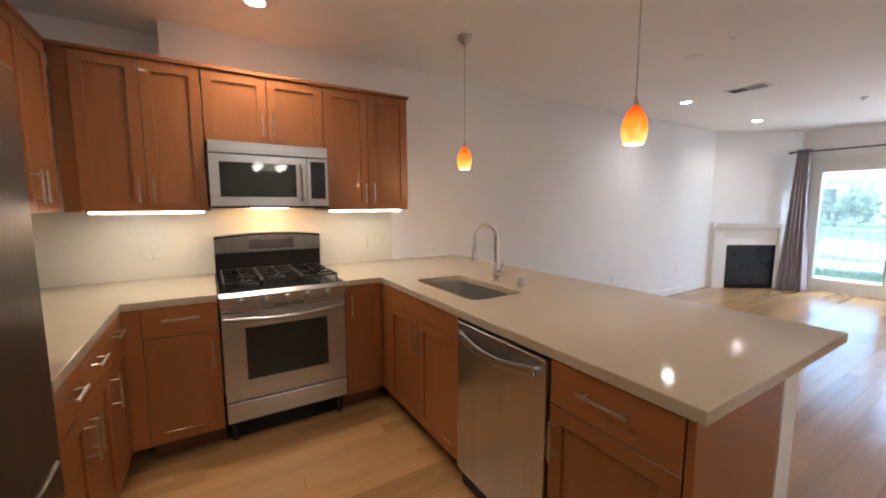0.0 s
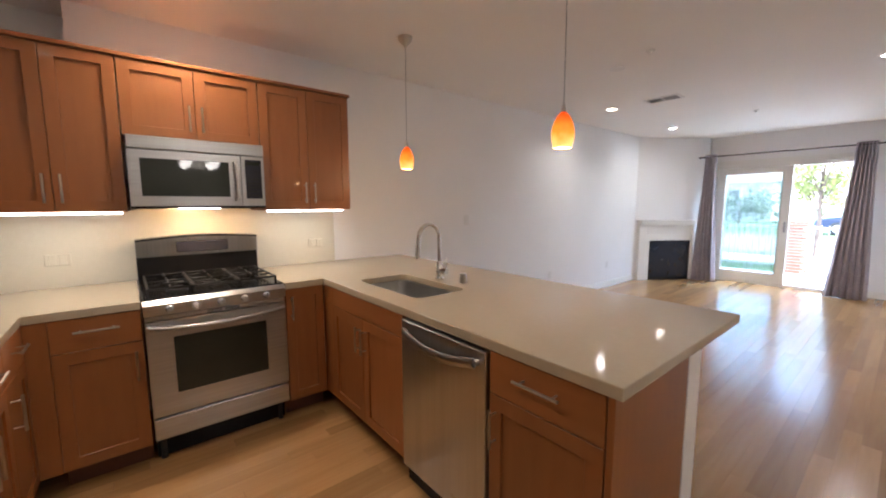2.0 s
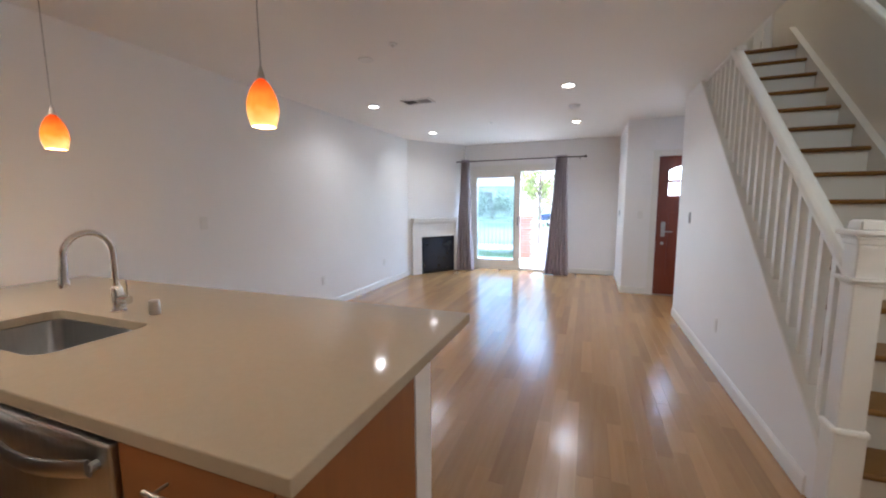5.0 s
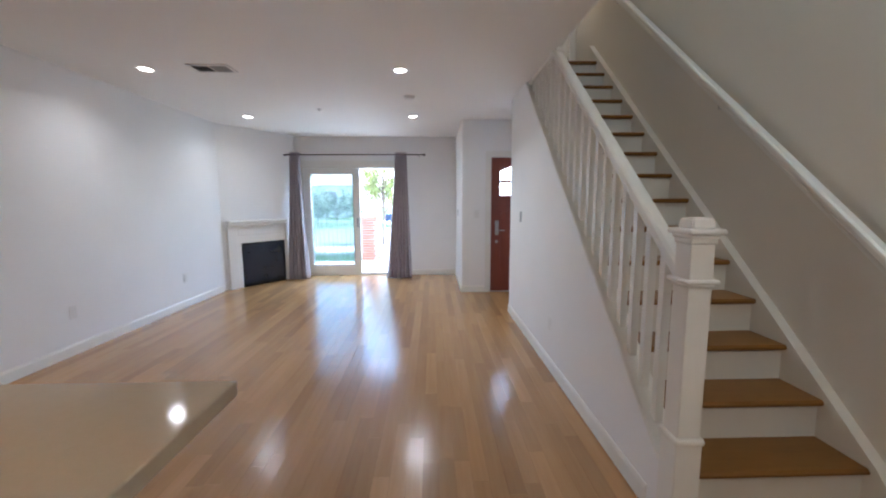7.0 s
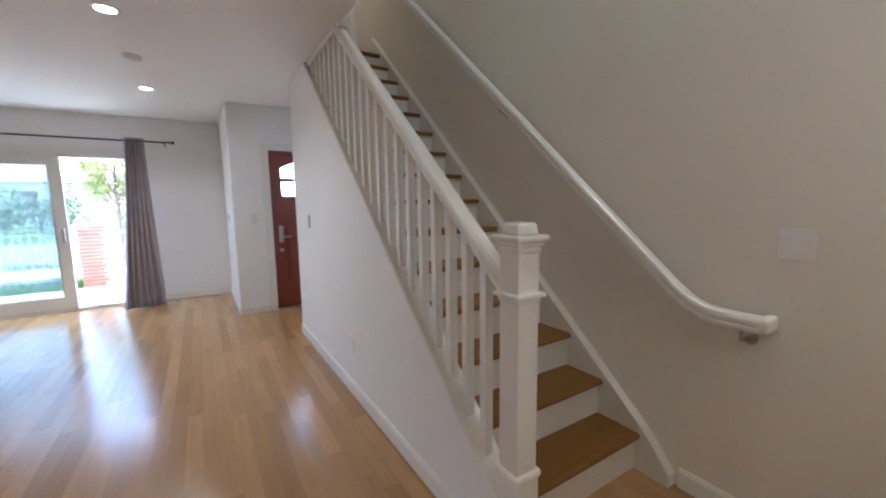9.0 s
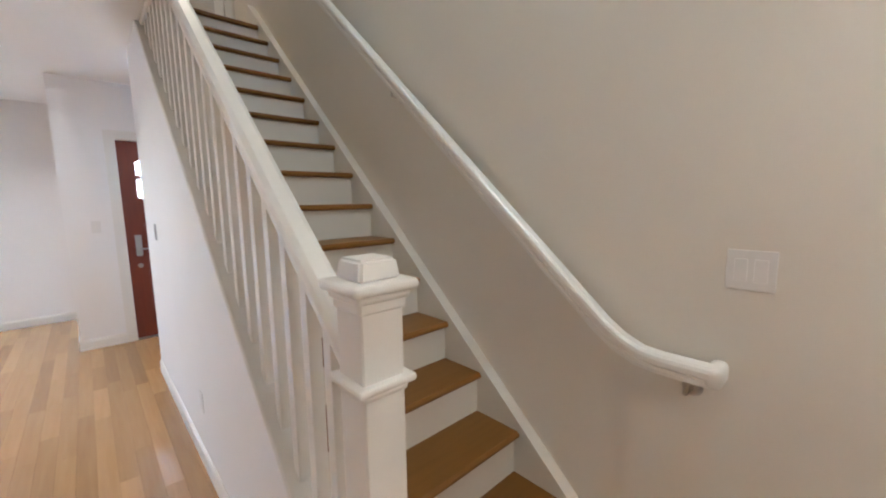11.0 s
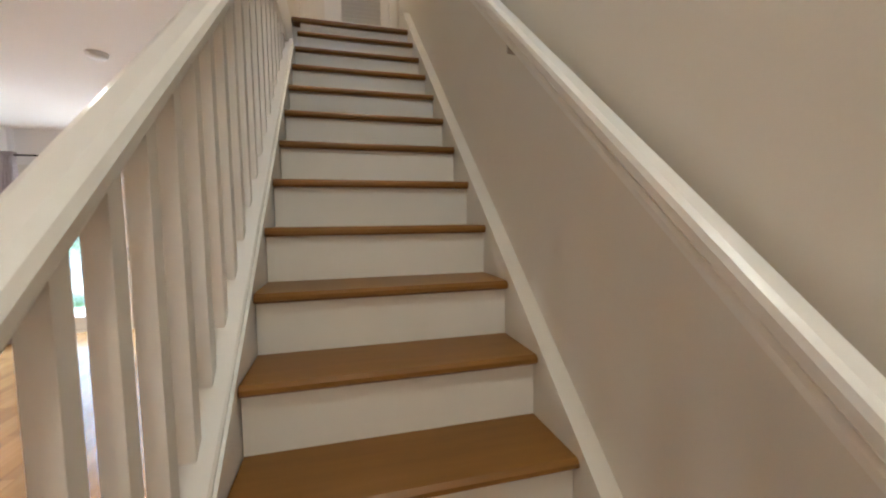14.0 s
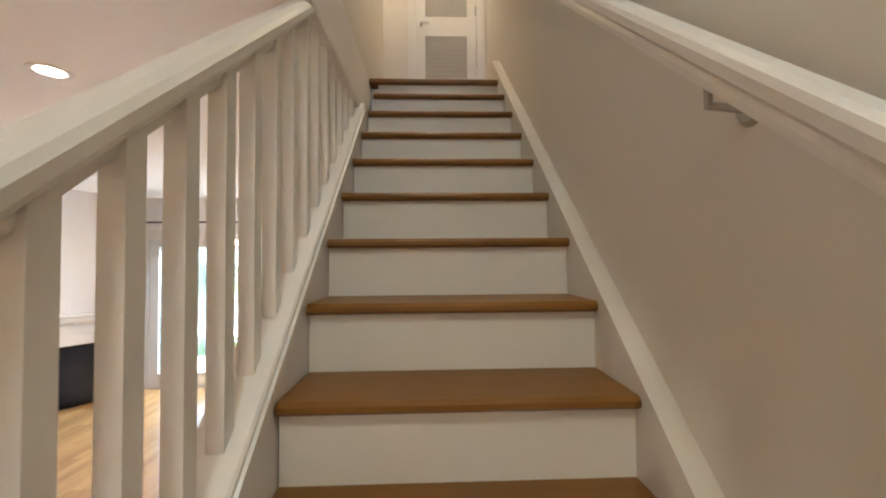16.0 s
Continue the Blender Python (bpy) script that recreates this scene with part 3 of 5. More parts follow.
part("top_rail", box(cx - 0.03, cx + 0.035, yR - 0.05, yM + 0.02, ZC - 0.035, ZC - 0.002, 0.004), M_TRIM, rail)
y = 2.783
while y < yM - 0.05:
    zt = min(nose(y) + 0.945 - 0.05 * (y - 2.62) - 0.040, ZC - 0.03)
    part("baluster", prism([(y - 0.018, nose(y - 0.018) + CURB + 0.012), (y + 0.018, nose(y + 0.018) + CURB + 0.012), (y + 0.018, zt + (0.016 * slope if zt < ZC - 0.031 else 0)),
                            (y - 0.018, zt - (0.016 * slope if zt < ZC - 0.031 else 0))], cx - 0.018, cx + 0.018, on_x), M_TRIM, rail)
    y += 0.1215
nx, ny = 1.140, 2.583


def square(name, h, z0, z1, bevel, seg, parent):
    return part(name, box(nx - h, nx + h, ny - h, ny + h, z0, z1, bevel, seg=seg), M_TRIM, parent)


newel = square("newel_post", 0.046, 0.0, 1.252, 0.003, 1, rail)
square("plinth", 0.053, 0.0, 0.435, 0.004, 1, newel)
square("plinth_moulding", 0.060, 0.425, 0.455, 0.010, 2, newel)
square("band_moulding", 0.052, 1.052, 1.072, 0.008, 2, newel)
square("band", 0.064, 1.070, 1.086, 0.006, 2, newel)
square("cap_moulding", 0.051, 1.218, 1.242, 0.004, 1, newel)
square("cap_cove", 0.058, 1.238, 1.256, 0.008, 3, newel)
square("cap_plate", 0.071, 1.254, 1.276, 0.009, 3, newel)
bm = box(nx - 0.046, nx + 0.046, ny - 0.046, ny + 0.046, 1.274, 1.316)
for v in bm.verts:
    if v.co.z > 1.30:
        v.co.x += (nx - v.co.x) * 0.13
        v.co.y += (ny - v.co.y) * 0.13
bmesh.ops.bevel(bm, geom=list(bm.edges), offset=0.006, segments=3, affect="EDGES")
part("cap_block", bm, M_TRIM, newel, smooth=True)

# wall handrail
hr = thing("wall_handrail", None, "white painted wooden handrail fixed along the stair wall", "handrail")
XR = XE - 0.078
HL = 0.935
path = [(XR, 2.205, HL - 0.012), (XR, 2.34, HL - 0.012), (XR, 2.40, HL - 0.006), (XR, 2.46, HL + 0.020), (XR, 2.52, HL + 0.062)]
yy = 2.52
path += [(XR, yy + d, HL + 0.062 + d * slope) for d in (0.05, 1.0, 2.0, 3.45)]
half = [(0.016, -0.056), (0.025, -0.052), (0.026, -0.040), (0.023, -0.031), (0.030, -0.024), (0.031, -0.008), (0.028, 0.003), (0.018, 0.010)]
wprof = half + [(-x, z) for x, z in half[::-1]]
part("rail", sweep(path, wprof), M_TRIM, hr)
part("rail_return", box(XR - 0.031, XE - 0.001, 2.178, 2.223, HL - 0.066, HL - 0.002, 0.018, seg=3), M_TRIM, hr, smooth=True)
for yb, zb in ((2.27, HL - 0.05), (3.74, HL + 0.062 + 1.22 * slope - 0.05), (5.3, HL + 0.062 + 2.78 * slope - 0.05)):
    br = part("bracket", tube([(XE, yb, zb - 0.065), (XR, yb, zb - 0.060), (XR, yb, zb)], 0.008), M_NICKEL, hr, "satin nickel rail bracket", smooth=True)
    g = lathe([(0.0001, -0.006), (0.026, -0.006), (0.030, 0.0), (0.022, 0.010), (0.0001, 0.012)], 16)
    g.transform(Matrix.Translation((XE - 0.002, yb, zb - 0.065)) @ pose(0, 0, 0, 0, -90, 0))
    part("rose", g, M_NICKEL, br)

# louvred closet door on the landing
lv = thing("door_3", None, "white louvred closet door at the top of the stairs", "closet door", kind="structure")
LX0, LX1, LY, LZ = 1.458, 2.017, 6.63, ZF2
part("door_frame", cells([LX0, LX0 + 0.085, LX1 - 0.085, LX1], [LZ + 0.01, LZ + 0.13, LZ + 0.80, LZ + 0.98, LZ + 1.93, LZ + 2.02],
                         [(LX0 + 0.085, LX1 - 0.085, LZ + 0.13, LZ + 0.80), (LX0 + 0.085, LX1 - 0.085, LZ + 0.98, LZ + 1.93)], LY, LY + 0.035, on_y), M_TRIM, lv)
slat_me = mesh_of("slat", box(LX0 + 0.083, LX1 - 0.083, -0.003, 0.003, -0.020, 0.020), M_TRIM)
for z0, z1 in ((0.14, 0.80), (0.99, 1.93)):
    z = z0 + 0.015
    while z < z1:
        sl = new("slat", slat_me)
        sl.matrix_world = Matrix.Translation((0, LY + 0.017, LZ + z)) @ pose(0, 0, 0, 38, 0, 0)
        sl.parent = lv
        z += 0.040
part("knob", tube([(LX0 + 0.045, LY, LZ + 0.90), (LX0 + 0.045, LY - 0.05, LZ + 0.90), (LX0 + 0.12, LY - 0.05, LZ + 0.90)], 0.010), M_NICKEL, lv, "dark nickel lever handle")
for z in (0.25, 1.0, 1.8):
    part("hinge", box(LX1 - 0.012, LX1 + 0.004, LY - 0.008, LY, LZ + z, LZ + z + 0.09), M_NICKEL, lv)
part("casing", cells([LX0 - 0.075, LX0 - 0.003, LX1 + 0.003, LX1 + 0.075], [LZ, LZ + 2.03, LZ + 2.10], [(LX0 - 0.003, LX1 + 0.003, 0, LZ + 2.03)], 6.60, 6.62, on_y), M_TRIM, lv)

ll = thing("ceiling_lamp", pose(1.65, 6.1, ZC2), "round warm flush ceiling lamp above the landing", "ceiling lamp")
part("base", lathe([(0.15, 0), (0.15, -0.02), (0.13, -0.025)], 24), M_NICKEL, ll)
part("dome", lathe([(0.13, -0.025), (0.12, -0.06), (0.08, -0.085), (0.0001, -0.095)], 24), M_LED, ll, "glowing glass dome", smooth=True)
d = bpy.data.lights.new("landing_lamp", "POINT")
d.energy, d.color, d.shadow_soft_size = 0.65, (1.0, 0.78, 0.50), 0.1
lo = new("landing_lamp", d)
lo.location = (1.65, 6.0, ZC2 - 0.2)

# ---- kitchen cabinets ----
BAR = 0.0055


def bar_handle(parent, x, y, z, length, upright):
    bm = bmesh.new()
    d = Vector((0, 0, 1)) if upright else Vector((1, 0, 0))
    c = Vector((x, y - 0.034, z))
    join(bm, tube([c - d * length / 2, c + d * length / 2], BAR, 8))
    for s in (-1, 1):
        p = c + d * s * length * 0.36
        join(bm, tube([p, p + Vector((0, 0.036, 0))], 0.004, 6))
    return part("handle", bm, M_NICKEL, parent, "satin nickel bar handle", smooth=True)


def shaker(parent, x0, x1, z0, z1, name="door", handle=None, rail_w=0.058, grain=None):
    """A framed door or plain drawer front whose face stands at local y = -0.020."""
    g = 0.0015
    x0, x1, z0, z1 = x0 + g, x1 - g, z0 + g, z1 - g
    if name == "drawer_front":
        bm = box(x0, x1, -0.020, -0.001, z0, z1, 0.002)
    else:
        bm = cells([x0, x0 + rail_w, x1 - rail_w, x1], [z0, z0 + rail_w, z1 - rail_w, z1], [(x0 + rail_w, x1 - rail_w, z0 + rail_w, z1 - rail_w)], -0.020, -0.001, on_y)
        box(x0 + rail_w - 0.001, x1 - rail_w + 0.001, -0.011, -0.002, z0 + rail_w - 0.001, z1 - rail_w + 0.001, bm=bm)
    d = part(name, bm, grain or (M_CABH if name == "drawer_front" else M_CAB), parent)
    mod = d.modifiers.new("edges", "BEVEL")
    mod.width, mod.segments, mod.limit_method = 0.0015, 1, "ANGLE"
    if handle:
        side, upright, length = handle
        if upright:
            hx = x0 + 0.032 if side == "l" else x1 - 0.032
            hz = z1 - 0.045 - length / 2 if z0 < 0.9 else z0 + 0.045 + length / 2
            bar_handle(d, hx, -0.020, hz, length, True)
        else:
            bar_handle(d, (x0 + x1) / 2, -0.020, (z0 + z1) / 2 + 0.018, length, False)
    return d


ZT = 0.872
ZDR = 0.71


def base_unit(m, w, plan, label, depth=0.58, group="base cabinets"):
    """A floor cabinet whose face lies on local y = 0; plan lists fronts (x0, x1, z0, z1, name, handle)."""
    u = thing("base_cabinet", m, label, "cabinet", group)
    # body and toe kick take the shade-darkened cherry
    part("body", box(0.001, w - 0.001, 0.0, depth, 0.122, ZT), M_CABSHADE, u)
    part("toe_kick", box(0.001, w - 0.001, 0.082, 0.097, 0.0, 0.122), M_CABSHADE, u)
    for x0, x1, z0, z1, name, handle in plan:
        shaker(u, x0, x1, z0, z1, name, handle)
    return u


def upper_unit(m, w, z0, z1, plan, label, depth=0.335):
    u = thing("wall_cabinet", m, label, "cabinet", "wall cabinets")
    part("body", box(0.001, w - 0.001, 0.0, depth, z0, z1), M_CAB, u)
    for x0, x1, name, handle in plan:
        shaker(u, x0, x1, z0 + 0.002, z1 - 0.002, name, handle)
    return u


# faces: west run looks east, south run looks north, peninsula looks south
XF, YF, YP = -2.425, -0.37, 1.072


def west_face(y, x=XF):
    return pose(x, y, 0, 0, 0, 90)


def south_face(x, y=YF):
    return pose(x, y, 0, 0, 0, 180)


RY0, RY1 = 0.080, 0.792   # the range
wood = "cherry-stained base cabinet with"
base_unit(west_face(-0.27), RY0 + 0.27 - 0.004, [(0.0, 0.345, ZDR, ZT, "drawer_front", ("c", False, 0.17)), (0.0, 0.345, 0.124, ZDR, "door", ("r", True, 0.15))],
          wood + " a drawer above a door, beside the range", depth=0.66)
filler = thing("corner_filler", None, "cherry-stained corner filler panel between the cabinet runs", "filler panel")
part("panel", box(-2.49, XF + 0.018, -0.372, -0.27, 0.122, ZT, 0.002), M_CAB, filler)
base_unit(west_face(RY1 + 0.004), 1.052 - RY1 - 0.004, [(0.0, 0.252, 0.124, ZT, "door", ("l", True, 0.15))], wood + " one narrow full-height door", depth=0.66)
# south run, from the corner towards the refrigerator
base_unit(south_face(-2.06), 0.36, [(0.0, 0.36, ZDR, ZT, "drawer_front", ("c", False, 0.13)), (0.0, 0.36, 0.124, ZDR, "door", ("l", True, 0.15))],
          wood + " a drawer above one door by the corner", depth=0.57)
base_unit(south_face(-1.70), 0.36, [(0.0, 0.36, ZDR, ZT, "drawer_front", ("c", False, 0.13)), (0.0, 0.36, 0.124, ZDR, "door", ("l", True, 0.15))],
          wood + " a drawer above one door", depth=0.57)
base_unit(south_face(-1.425), 0.275, [(0.0, 0.275, ZDR, ZT, "drawer_front", ("c", False, 0.13)), (0.0, 0.275, 0.124, ZDR, "door", ("r", True, 0.15))],
          wood + " a drawer above one door beside the refrigerator", depth=0.57)
# peninsula
base_unit(pose(-2.275, YP, 0), 0.83, [(0.0, 0.83, ZDR + 0.045, ZT, "drawer_front", None), (0.0, 0.41, 0.124, ZDR + 0.045, "door", ("r", True, 0.15)),
                                      (0.41, 0.83, 0.124, ZDR + 0.045, "door", ("l", True, 0.15))], "cherry-stained sink cabinet with two doors and a false drawer", depth=0.10)
filler = thing("corner_filler", None, "cherry-stained corner filler panel beside the sink cabinet", "filler panel")
part("panel", box(-2.423, -2.277, YP - 0.018, YP + 0.02, 0.122, ZT, 0.002), M_CAB, filler)
base_unit(pose(-0.868, YP, 0), 0.45, [(0.0, 0.45, ZDR, ZT, "drawer_front", ("c", False, 0.18)), (0.0, 0.45, 0.124, ZDR, "door", ("l", True, 0.15))],
          wood + " a wide drawer above one door", depth=0.53)
endp = thing("end_panel", None, "plain cherry-stained end panel of the peninsula", "end panel")
part("panel", box(-0.416, -0.394, YP - 0.018, 1.605, 0.0, ZT, 0.002), M_CAB, endp)
wall("wall_peninsula", box(XW, -0.392, 1.61, 1.73, 0, ZT), label="low white wall behind the peninsula cabinets")

# uppers on the west wall
UZ0, UZ1, XU = 1.37, 2.225, -2.79
wc = "cherry-stained wall cabinet with"
hu = 0.15
upper_unit(west_face(-0.60, XU), 0.665, UZ0, UZ1, [(0.075, 0.37, "door", ("r", True, hu)), (0.37, 0.665, "door", ("l", True, hu))], wc + " two tall doors in the corner", 0.358)
upper_unit(west_face(0.068, XU), 0.72, 1.80, UZ1, [(0.0, 0.36, "door", ("r", True, hu)), (0.36, 0.72, "door", ("l", True, hu))], wc + " two short doors above the microwave", 0.358)
upper_unit(west_face(0.791, XU), 0.65, UZ0, UZ1, [(0.0, 0.325, "door", ("r", True, hu)), (0.325, 0.65, "door", ("l", True, hu))], wc + " two tall doors, ending the run", 0.358)
# uppers on the south wall
upper_unit(south_face(-2.10, -0.62), 0.66, UZ0, UZ1, [(0.0, 0.33, "door", ("r", True, hu)), (0.33, 0.66, "door", ("l", True, hu))], wc + " two doors on the south wall", 0.328)
upper_unit(south_face(-1.425, -0.62), 0.67, UZ0, UZ1, [(0.0, 0.335, "door", ("r", True, hu)), (0.335, 0.67, "door", ("l", True, hu))], wc + " two doors beside the refrigerator", 0.328)
upper_unit(south_face(-0.45, -0.50), 0.965, 1.83, UZ1, [(0.0, 0.48, "door", ("r", True, 0.1)), (0.48, 0.965, "door", ("l", True, 0.1))], wc + " two short doors above the refrigerator", 0.448)
crown = thing("cabinet_crown", None, "cherry-stained top trim along the wall cabinets", "cabinet trim")
part("moulding", box(XW, XU + 0.030, -0.64, 1.455, UZ1, UZ1 + 0.022, 0.003), M_CAB, crown)
part("moulding", box(XU + 0.030, -1.425, YS, -0.595, UZ1, UZ1 + 0.022, 0.003), M_CAB, crown)

# worktops
CZ0, CZ1 = 0.874, 0.915


def worktop(bm, label):
    ob = solid("worktop", bm, M_STONE, label, "worktop")
    mod = ob.modifiers.new("edges", "BEVEL")
    mod.width, mod.segments, mod.limit_method = 0.004, 2, "ANGLE"
    return ob


XK, YK = -2.398, -0.345
worktop(cells([XW + 0.001, XK, -1.425], [YS + 0.001, YK, RY0 - 0.003], [(XK, 0, YK, 9)], CZ0, CZ1, on_z), "beige quartz worktop turning the kitchen corner")
SX0, SX1, SY0, SY1 = -2.19, -1.53, 1.20, 1.555
worktop(cells([XW + 0.001, XK, SX0, SX1, -0.370], [RY1 + 0.003, 1.046, SY0, SY1, 2.134], [(XK, 9, -9, 1.046), (SX0, SX1, SY0, SY1)], CZ0, CZ1, on_z),
        "long beige quartz peninsula worktop with a sink cut-out")
# splashback
sp = thing("splashback", None, "cream stone splashback between worktop and wall cabinets", "splashback")
part("slab", cells([YS + 0.02, RY0, RY1, 1.45], [CZ1 + 0.001, UZ0 + 0.0, 1.80], [(-9, RY0, UZ0, 9), (RY1, 9, UZ0, 9)], XW, XW + 0.018, on_x), M_SPLASH, sp)
part("slab", box(XW + 0.018, -1.43, YS, YS + 0.018, CZ1 + 0.001, UZ0), M_SPLASH, sp)


def plate(m, label, kind="outlet", w=0.07, h=0.115, mat=None):
    o = thing(kind, m, label, "outlet" if kind == "wall_outlet" else "switch")
    part("cover", box(-w / 2, w / 2, -0.006, 0.0, -h / 2, h / 2, 0.002), mat or M_PLASTIC, o)
    n = max(1, round(w / 0.07))
    for i in range(n):
        cx0 = (i - (n - 1) / 2) * 0.046
        part("rocker" if kind == "light_switch" else "socket", box(cx0 - 0.016, cx0 + 0.016, -0.009, -0.006, -0.033, 0.033, 0.002), mat or M_PLASTIC, o)
    return o


plate(pose(XW + 0.0185, -0.28, 1.085, 0, 0, 90), "cream outlet plate on the splashback", "wall_outlet", 0.115, 0.07, M_SPLASH)
plate(pose(XW + 0.0185, 1.28, 1.085, 0, 0, 90), "cream outlet plate on the splashback by the corner", "wall_outlet", 0.115, 0.07, M_SPLASH)
plate(pose(XW, 3.05, 1.23, 0, 0, 90), "white light switch on the white wall", "light_switch")
plate(pose(XW, 6.3, 0.39, 0, 0, 90), "white power outlet low on the wall", "wall_outlet")
plate(pose(XW, 4.68, 0.39, 0, 0, 90), "white power outlet low on the wall", "wall_outlet")
plate(pose(XS0, 4.22, 0.385, 0, 0, -90), "white power outlet low on the stair wall", "wall_outlet")
plate(pose(XS0, 5.33, 1.22, 0, 0, -90), "grey light switch on the stair wall", "light_switch", 0.07, 0.115, M_GREYP)
plate(pose(XE, 2.15, 1.21, 0, 0, -90), "white double light switch at the foot of the stairs", "light_switch", 0.115, 0.115)
plate(pose(0.82, YD, 1.2), "white light switch beside the front door", "light_switch")
plate(pose(XH, 7.9, 1.2, 0, 0, -90), "small grey wall control", "light_switch", 0.07, 0.10, M_GREYP)

# undercabinet lamps
for y0, y1, w in ((-0.50, 0.04, 0.062), (0.83, 1.38, 0.062)):
    ul = thing("undercabinet_light", None, "slim white light strip under the wall cabinets", "cabinet light", "undercabinet lights")
    part("housing", box(XU - 0.075, XU - 0.056, y0, y1, UZ0 - 0.014, UZ0), M_PLASTIC, ul)
    part("diffuser", box(XU - 0.055, XU + 0.009, y0, y1, UZ0 - 0.013, UZ0 - 0.001), M_STRIP, ul, "glowing diffuser")
    area_lamp("undercabinet_lamp", (XU - 0.10, (y0 + y1) / 2, UZ0 - 0.02), (XU - 0.18, (y0 + y1) / 2, 0.9), y1 - y0, 0.05, w, (1.0, 0.92, 0.76)).rotation_mode = "QUATERNION"

# ---- sink, faucet ----
snk = thing("kitchen_sink", None, "undermounted stainless steel sink bowl in the peninsula", "sink")
bm = bmesh.new()
rows = [(0.012, 0.0, 0.06), (0.0, -0.002, 0.055), (0.008, -0.10, 0.05), (0.016, -0.17, 0.06), (0.05, -0.195, 0.06), (0.12, -0.20, 0.03)]
loops = []
for inset, dzv, r in rows:
    i2 = inset if dzv else -inset
    loops.append([bm.verts.new((x, y, CZ0 + dzv)) for x, y in rounded(SX0 + i2, SX1 - i2, SY0 + i2, SY1 - i2, r, 6)])
for a, b in zip(loops, loops[1:]):
    for i in range(len(a)):
        j = (i + 1) % len(a)
        bm.faces.new([a[i], a[j], b[j], b[i]])
bm.faces.new(loops[-1])
part("bowl", bm, M_STEELV, snk, smooth=True).modifiers.new("thickness", "SOLIDIFY").thickness = 0.002
part("drain", lathe([(0.0001, 0), (0.03, 0), (0.045, 0.004), (0.048, 0.001)], 20, ((SX0 + SX1) / 2, (SY0 + SY1) / 2, CZ0 - 0.199)), M_CHROME, snk)
# rounded corners of the cut-out
for sx, sy in ((0, 0), (0, 1), (1, 0), (1, 1)):
    X, Y = (SX0, SX1)[sx], (SY0, SY1)[sy]
    dx, dy = (1, -1)[sx], (1, -1)[sy]
    r = 0.055
    pts = [(X, Y)] + [(X + dx * (r - r * math.sin(radians(a))), Y + dy * (r - r * math.cos(radians(a)))) for a in range(0, 91, 15)]
    part("rim_corner", prism(pts, CZ0 + 0.001, CZ1 - 0.0006, on_z), M_STONE, snk, "beige quartz corner of the cut-out")

fc = thing("faucet", pose(-1.885, 1.635, CZ1, 0, 0, 8), "tall chrome pull-down kitchen faucet with a curved spout", "faucet")
part("base", lathe([(0.030, 0), (0.030, 0.006), (0.024, 0.012), (0.0225, 0.10), (0.018, 0.112), (0.0145, 0.118)], 20), M_CHROME, fc, smooth=True)
arc = [(0, 0, 0.11), (0, 0, 0.27)] + [(0, -0.095 + 0.095 * math.cos(radians(a)), 0.27 + 0.095 * math.sin(radians(a))) for a in range(15, 181, 15)] + [(0, -0.192, 0.235)]
part("spout", tube(arc, 0.0125, 12), M_CHROME, fc, smooth=True)
part("spray_head", tube([(0, -0.192, 0.24), (0, -0.196, 0.20), (0, -0.198, 0.165), (0, -0.199, 0.15)], [0.0145, 0.0155, 0.0175, 0.016], 12), M_CHROME, fc, smooth=True)
part("valve", tube([(0.015, 0, 0.055), (0.062, 0, 0.055)], 0.020, 14), M_CHROME, fc, smooth=True)
part("lever", tube([(0.052, 0, 0.06), (0.058, 0, 0.10), (0.070, -0.01, 0.145)], [0.006, 0.005, 0.004], 8), M_CHROME, fc, smooth=True)
ag = thing("soap_dispenser", pose(-1.68, 1.66, CZ1), "short brushed nickel dispenser cap beside the faucet", "dispenser")
part("cap", lathe([(0.022, 0), (0.022, 0.055), (0.019, 0.062), (0.0001, 0.064)], 16), M_NICKEL, ag, smooth=True)

# ---- range ----
rg = thing("gas_range", pose(-2.415, RY0 + 0.002, 0, 0, 0, 90), "stainless steel gas range with black cooktop and oven window", "range")
RW = RY1 - RY0 - 0.004
part("body", box(0, RW, 0.0, 0.66, 0.13, 0.895), M_BLACK, rg)
for x in (0.04, RW - 0.04):
    for yv in (0.06, 0.6):
        part("foot", lathe([(0.018, 0), (0.014, 0.02), (0.014, 0.13)], 10, (x, yv, 0)), M_RUBBER, rg)
# black strip added in place of the shade under the range
part("under_range_shade", box(0.01, RW - 0.01, 0.07, 0.085, 0.004, 0.13), M_BLACK, rg)
part("storage_drawer", box(0.004, RW - 0.004, -0.030, -0.001, 0.145, 0.264, 0.006, seg=2), M_STEEL, rg)
od = part("oven_door", cells([0.004, 0.12, RW - 0.12, RW - 0.004], [0.278, 0.390, 0.705, 0.800], [(0.12, RW - 0.12, 0.390, 0.705)], -0.034, -0.001, on_y), M_STEEL, rg)
part("window", box(0.115, RW - 0.115, -0.030, -0.020, 0.385, 0.71), M_DGLASS, od, "dark oven glass")
bm = bmesh.new()
n = 14
pth = [(0.02 + (RW - 0.04) * k / n, -0.062 - 0.030 * math.sin(math.pi * k / n), 0.772 - 0.016 * math.sin(math.pi * k / n)) for k in range(n + 1)]
join(bm, tube(pth, 0.0115, 10))
for k in (0, n):
    p = pth[k]
    join(bm, tube([p, (p[0], -0.03, p[2])], 0.011, 8))
part("handle", bm, M_STEEL, od, "curved steel door handle", smooth=True)
part("vent_panel", box(0.004, RW - 0.004, -0.030, -0.001, 0.803, 0.828, 0.003), M_STEEL, rg)
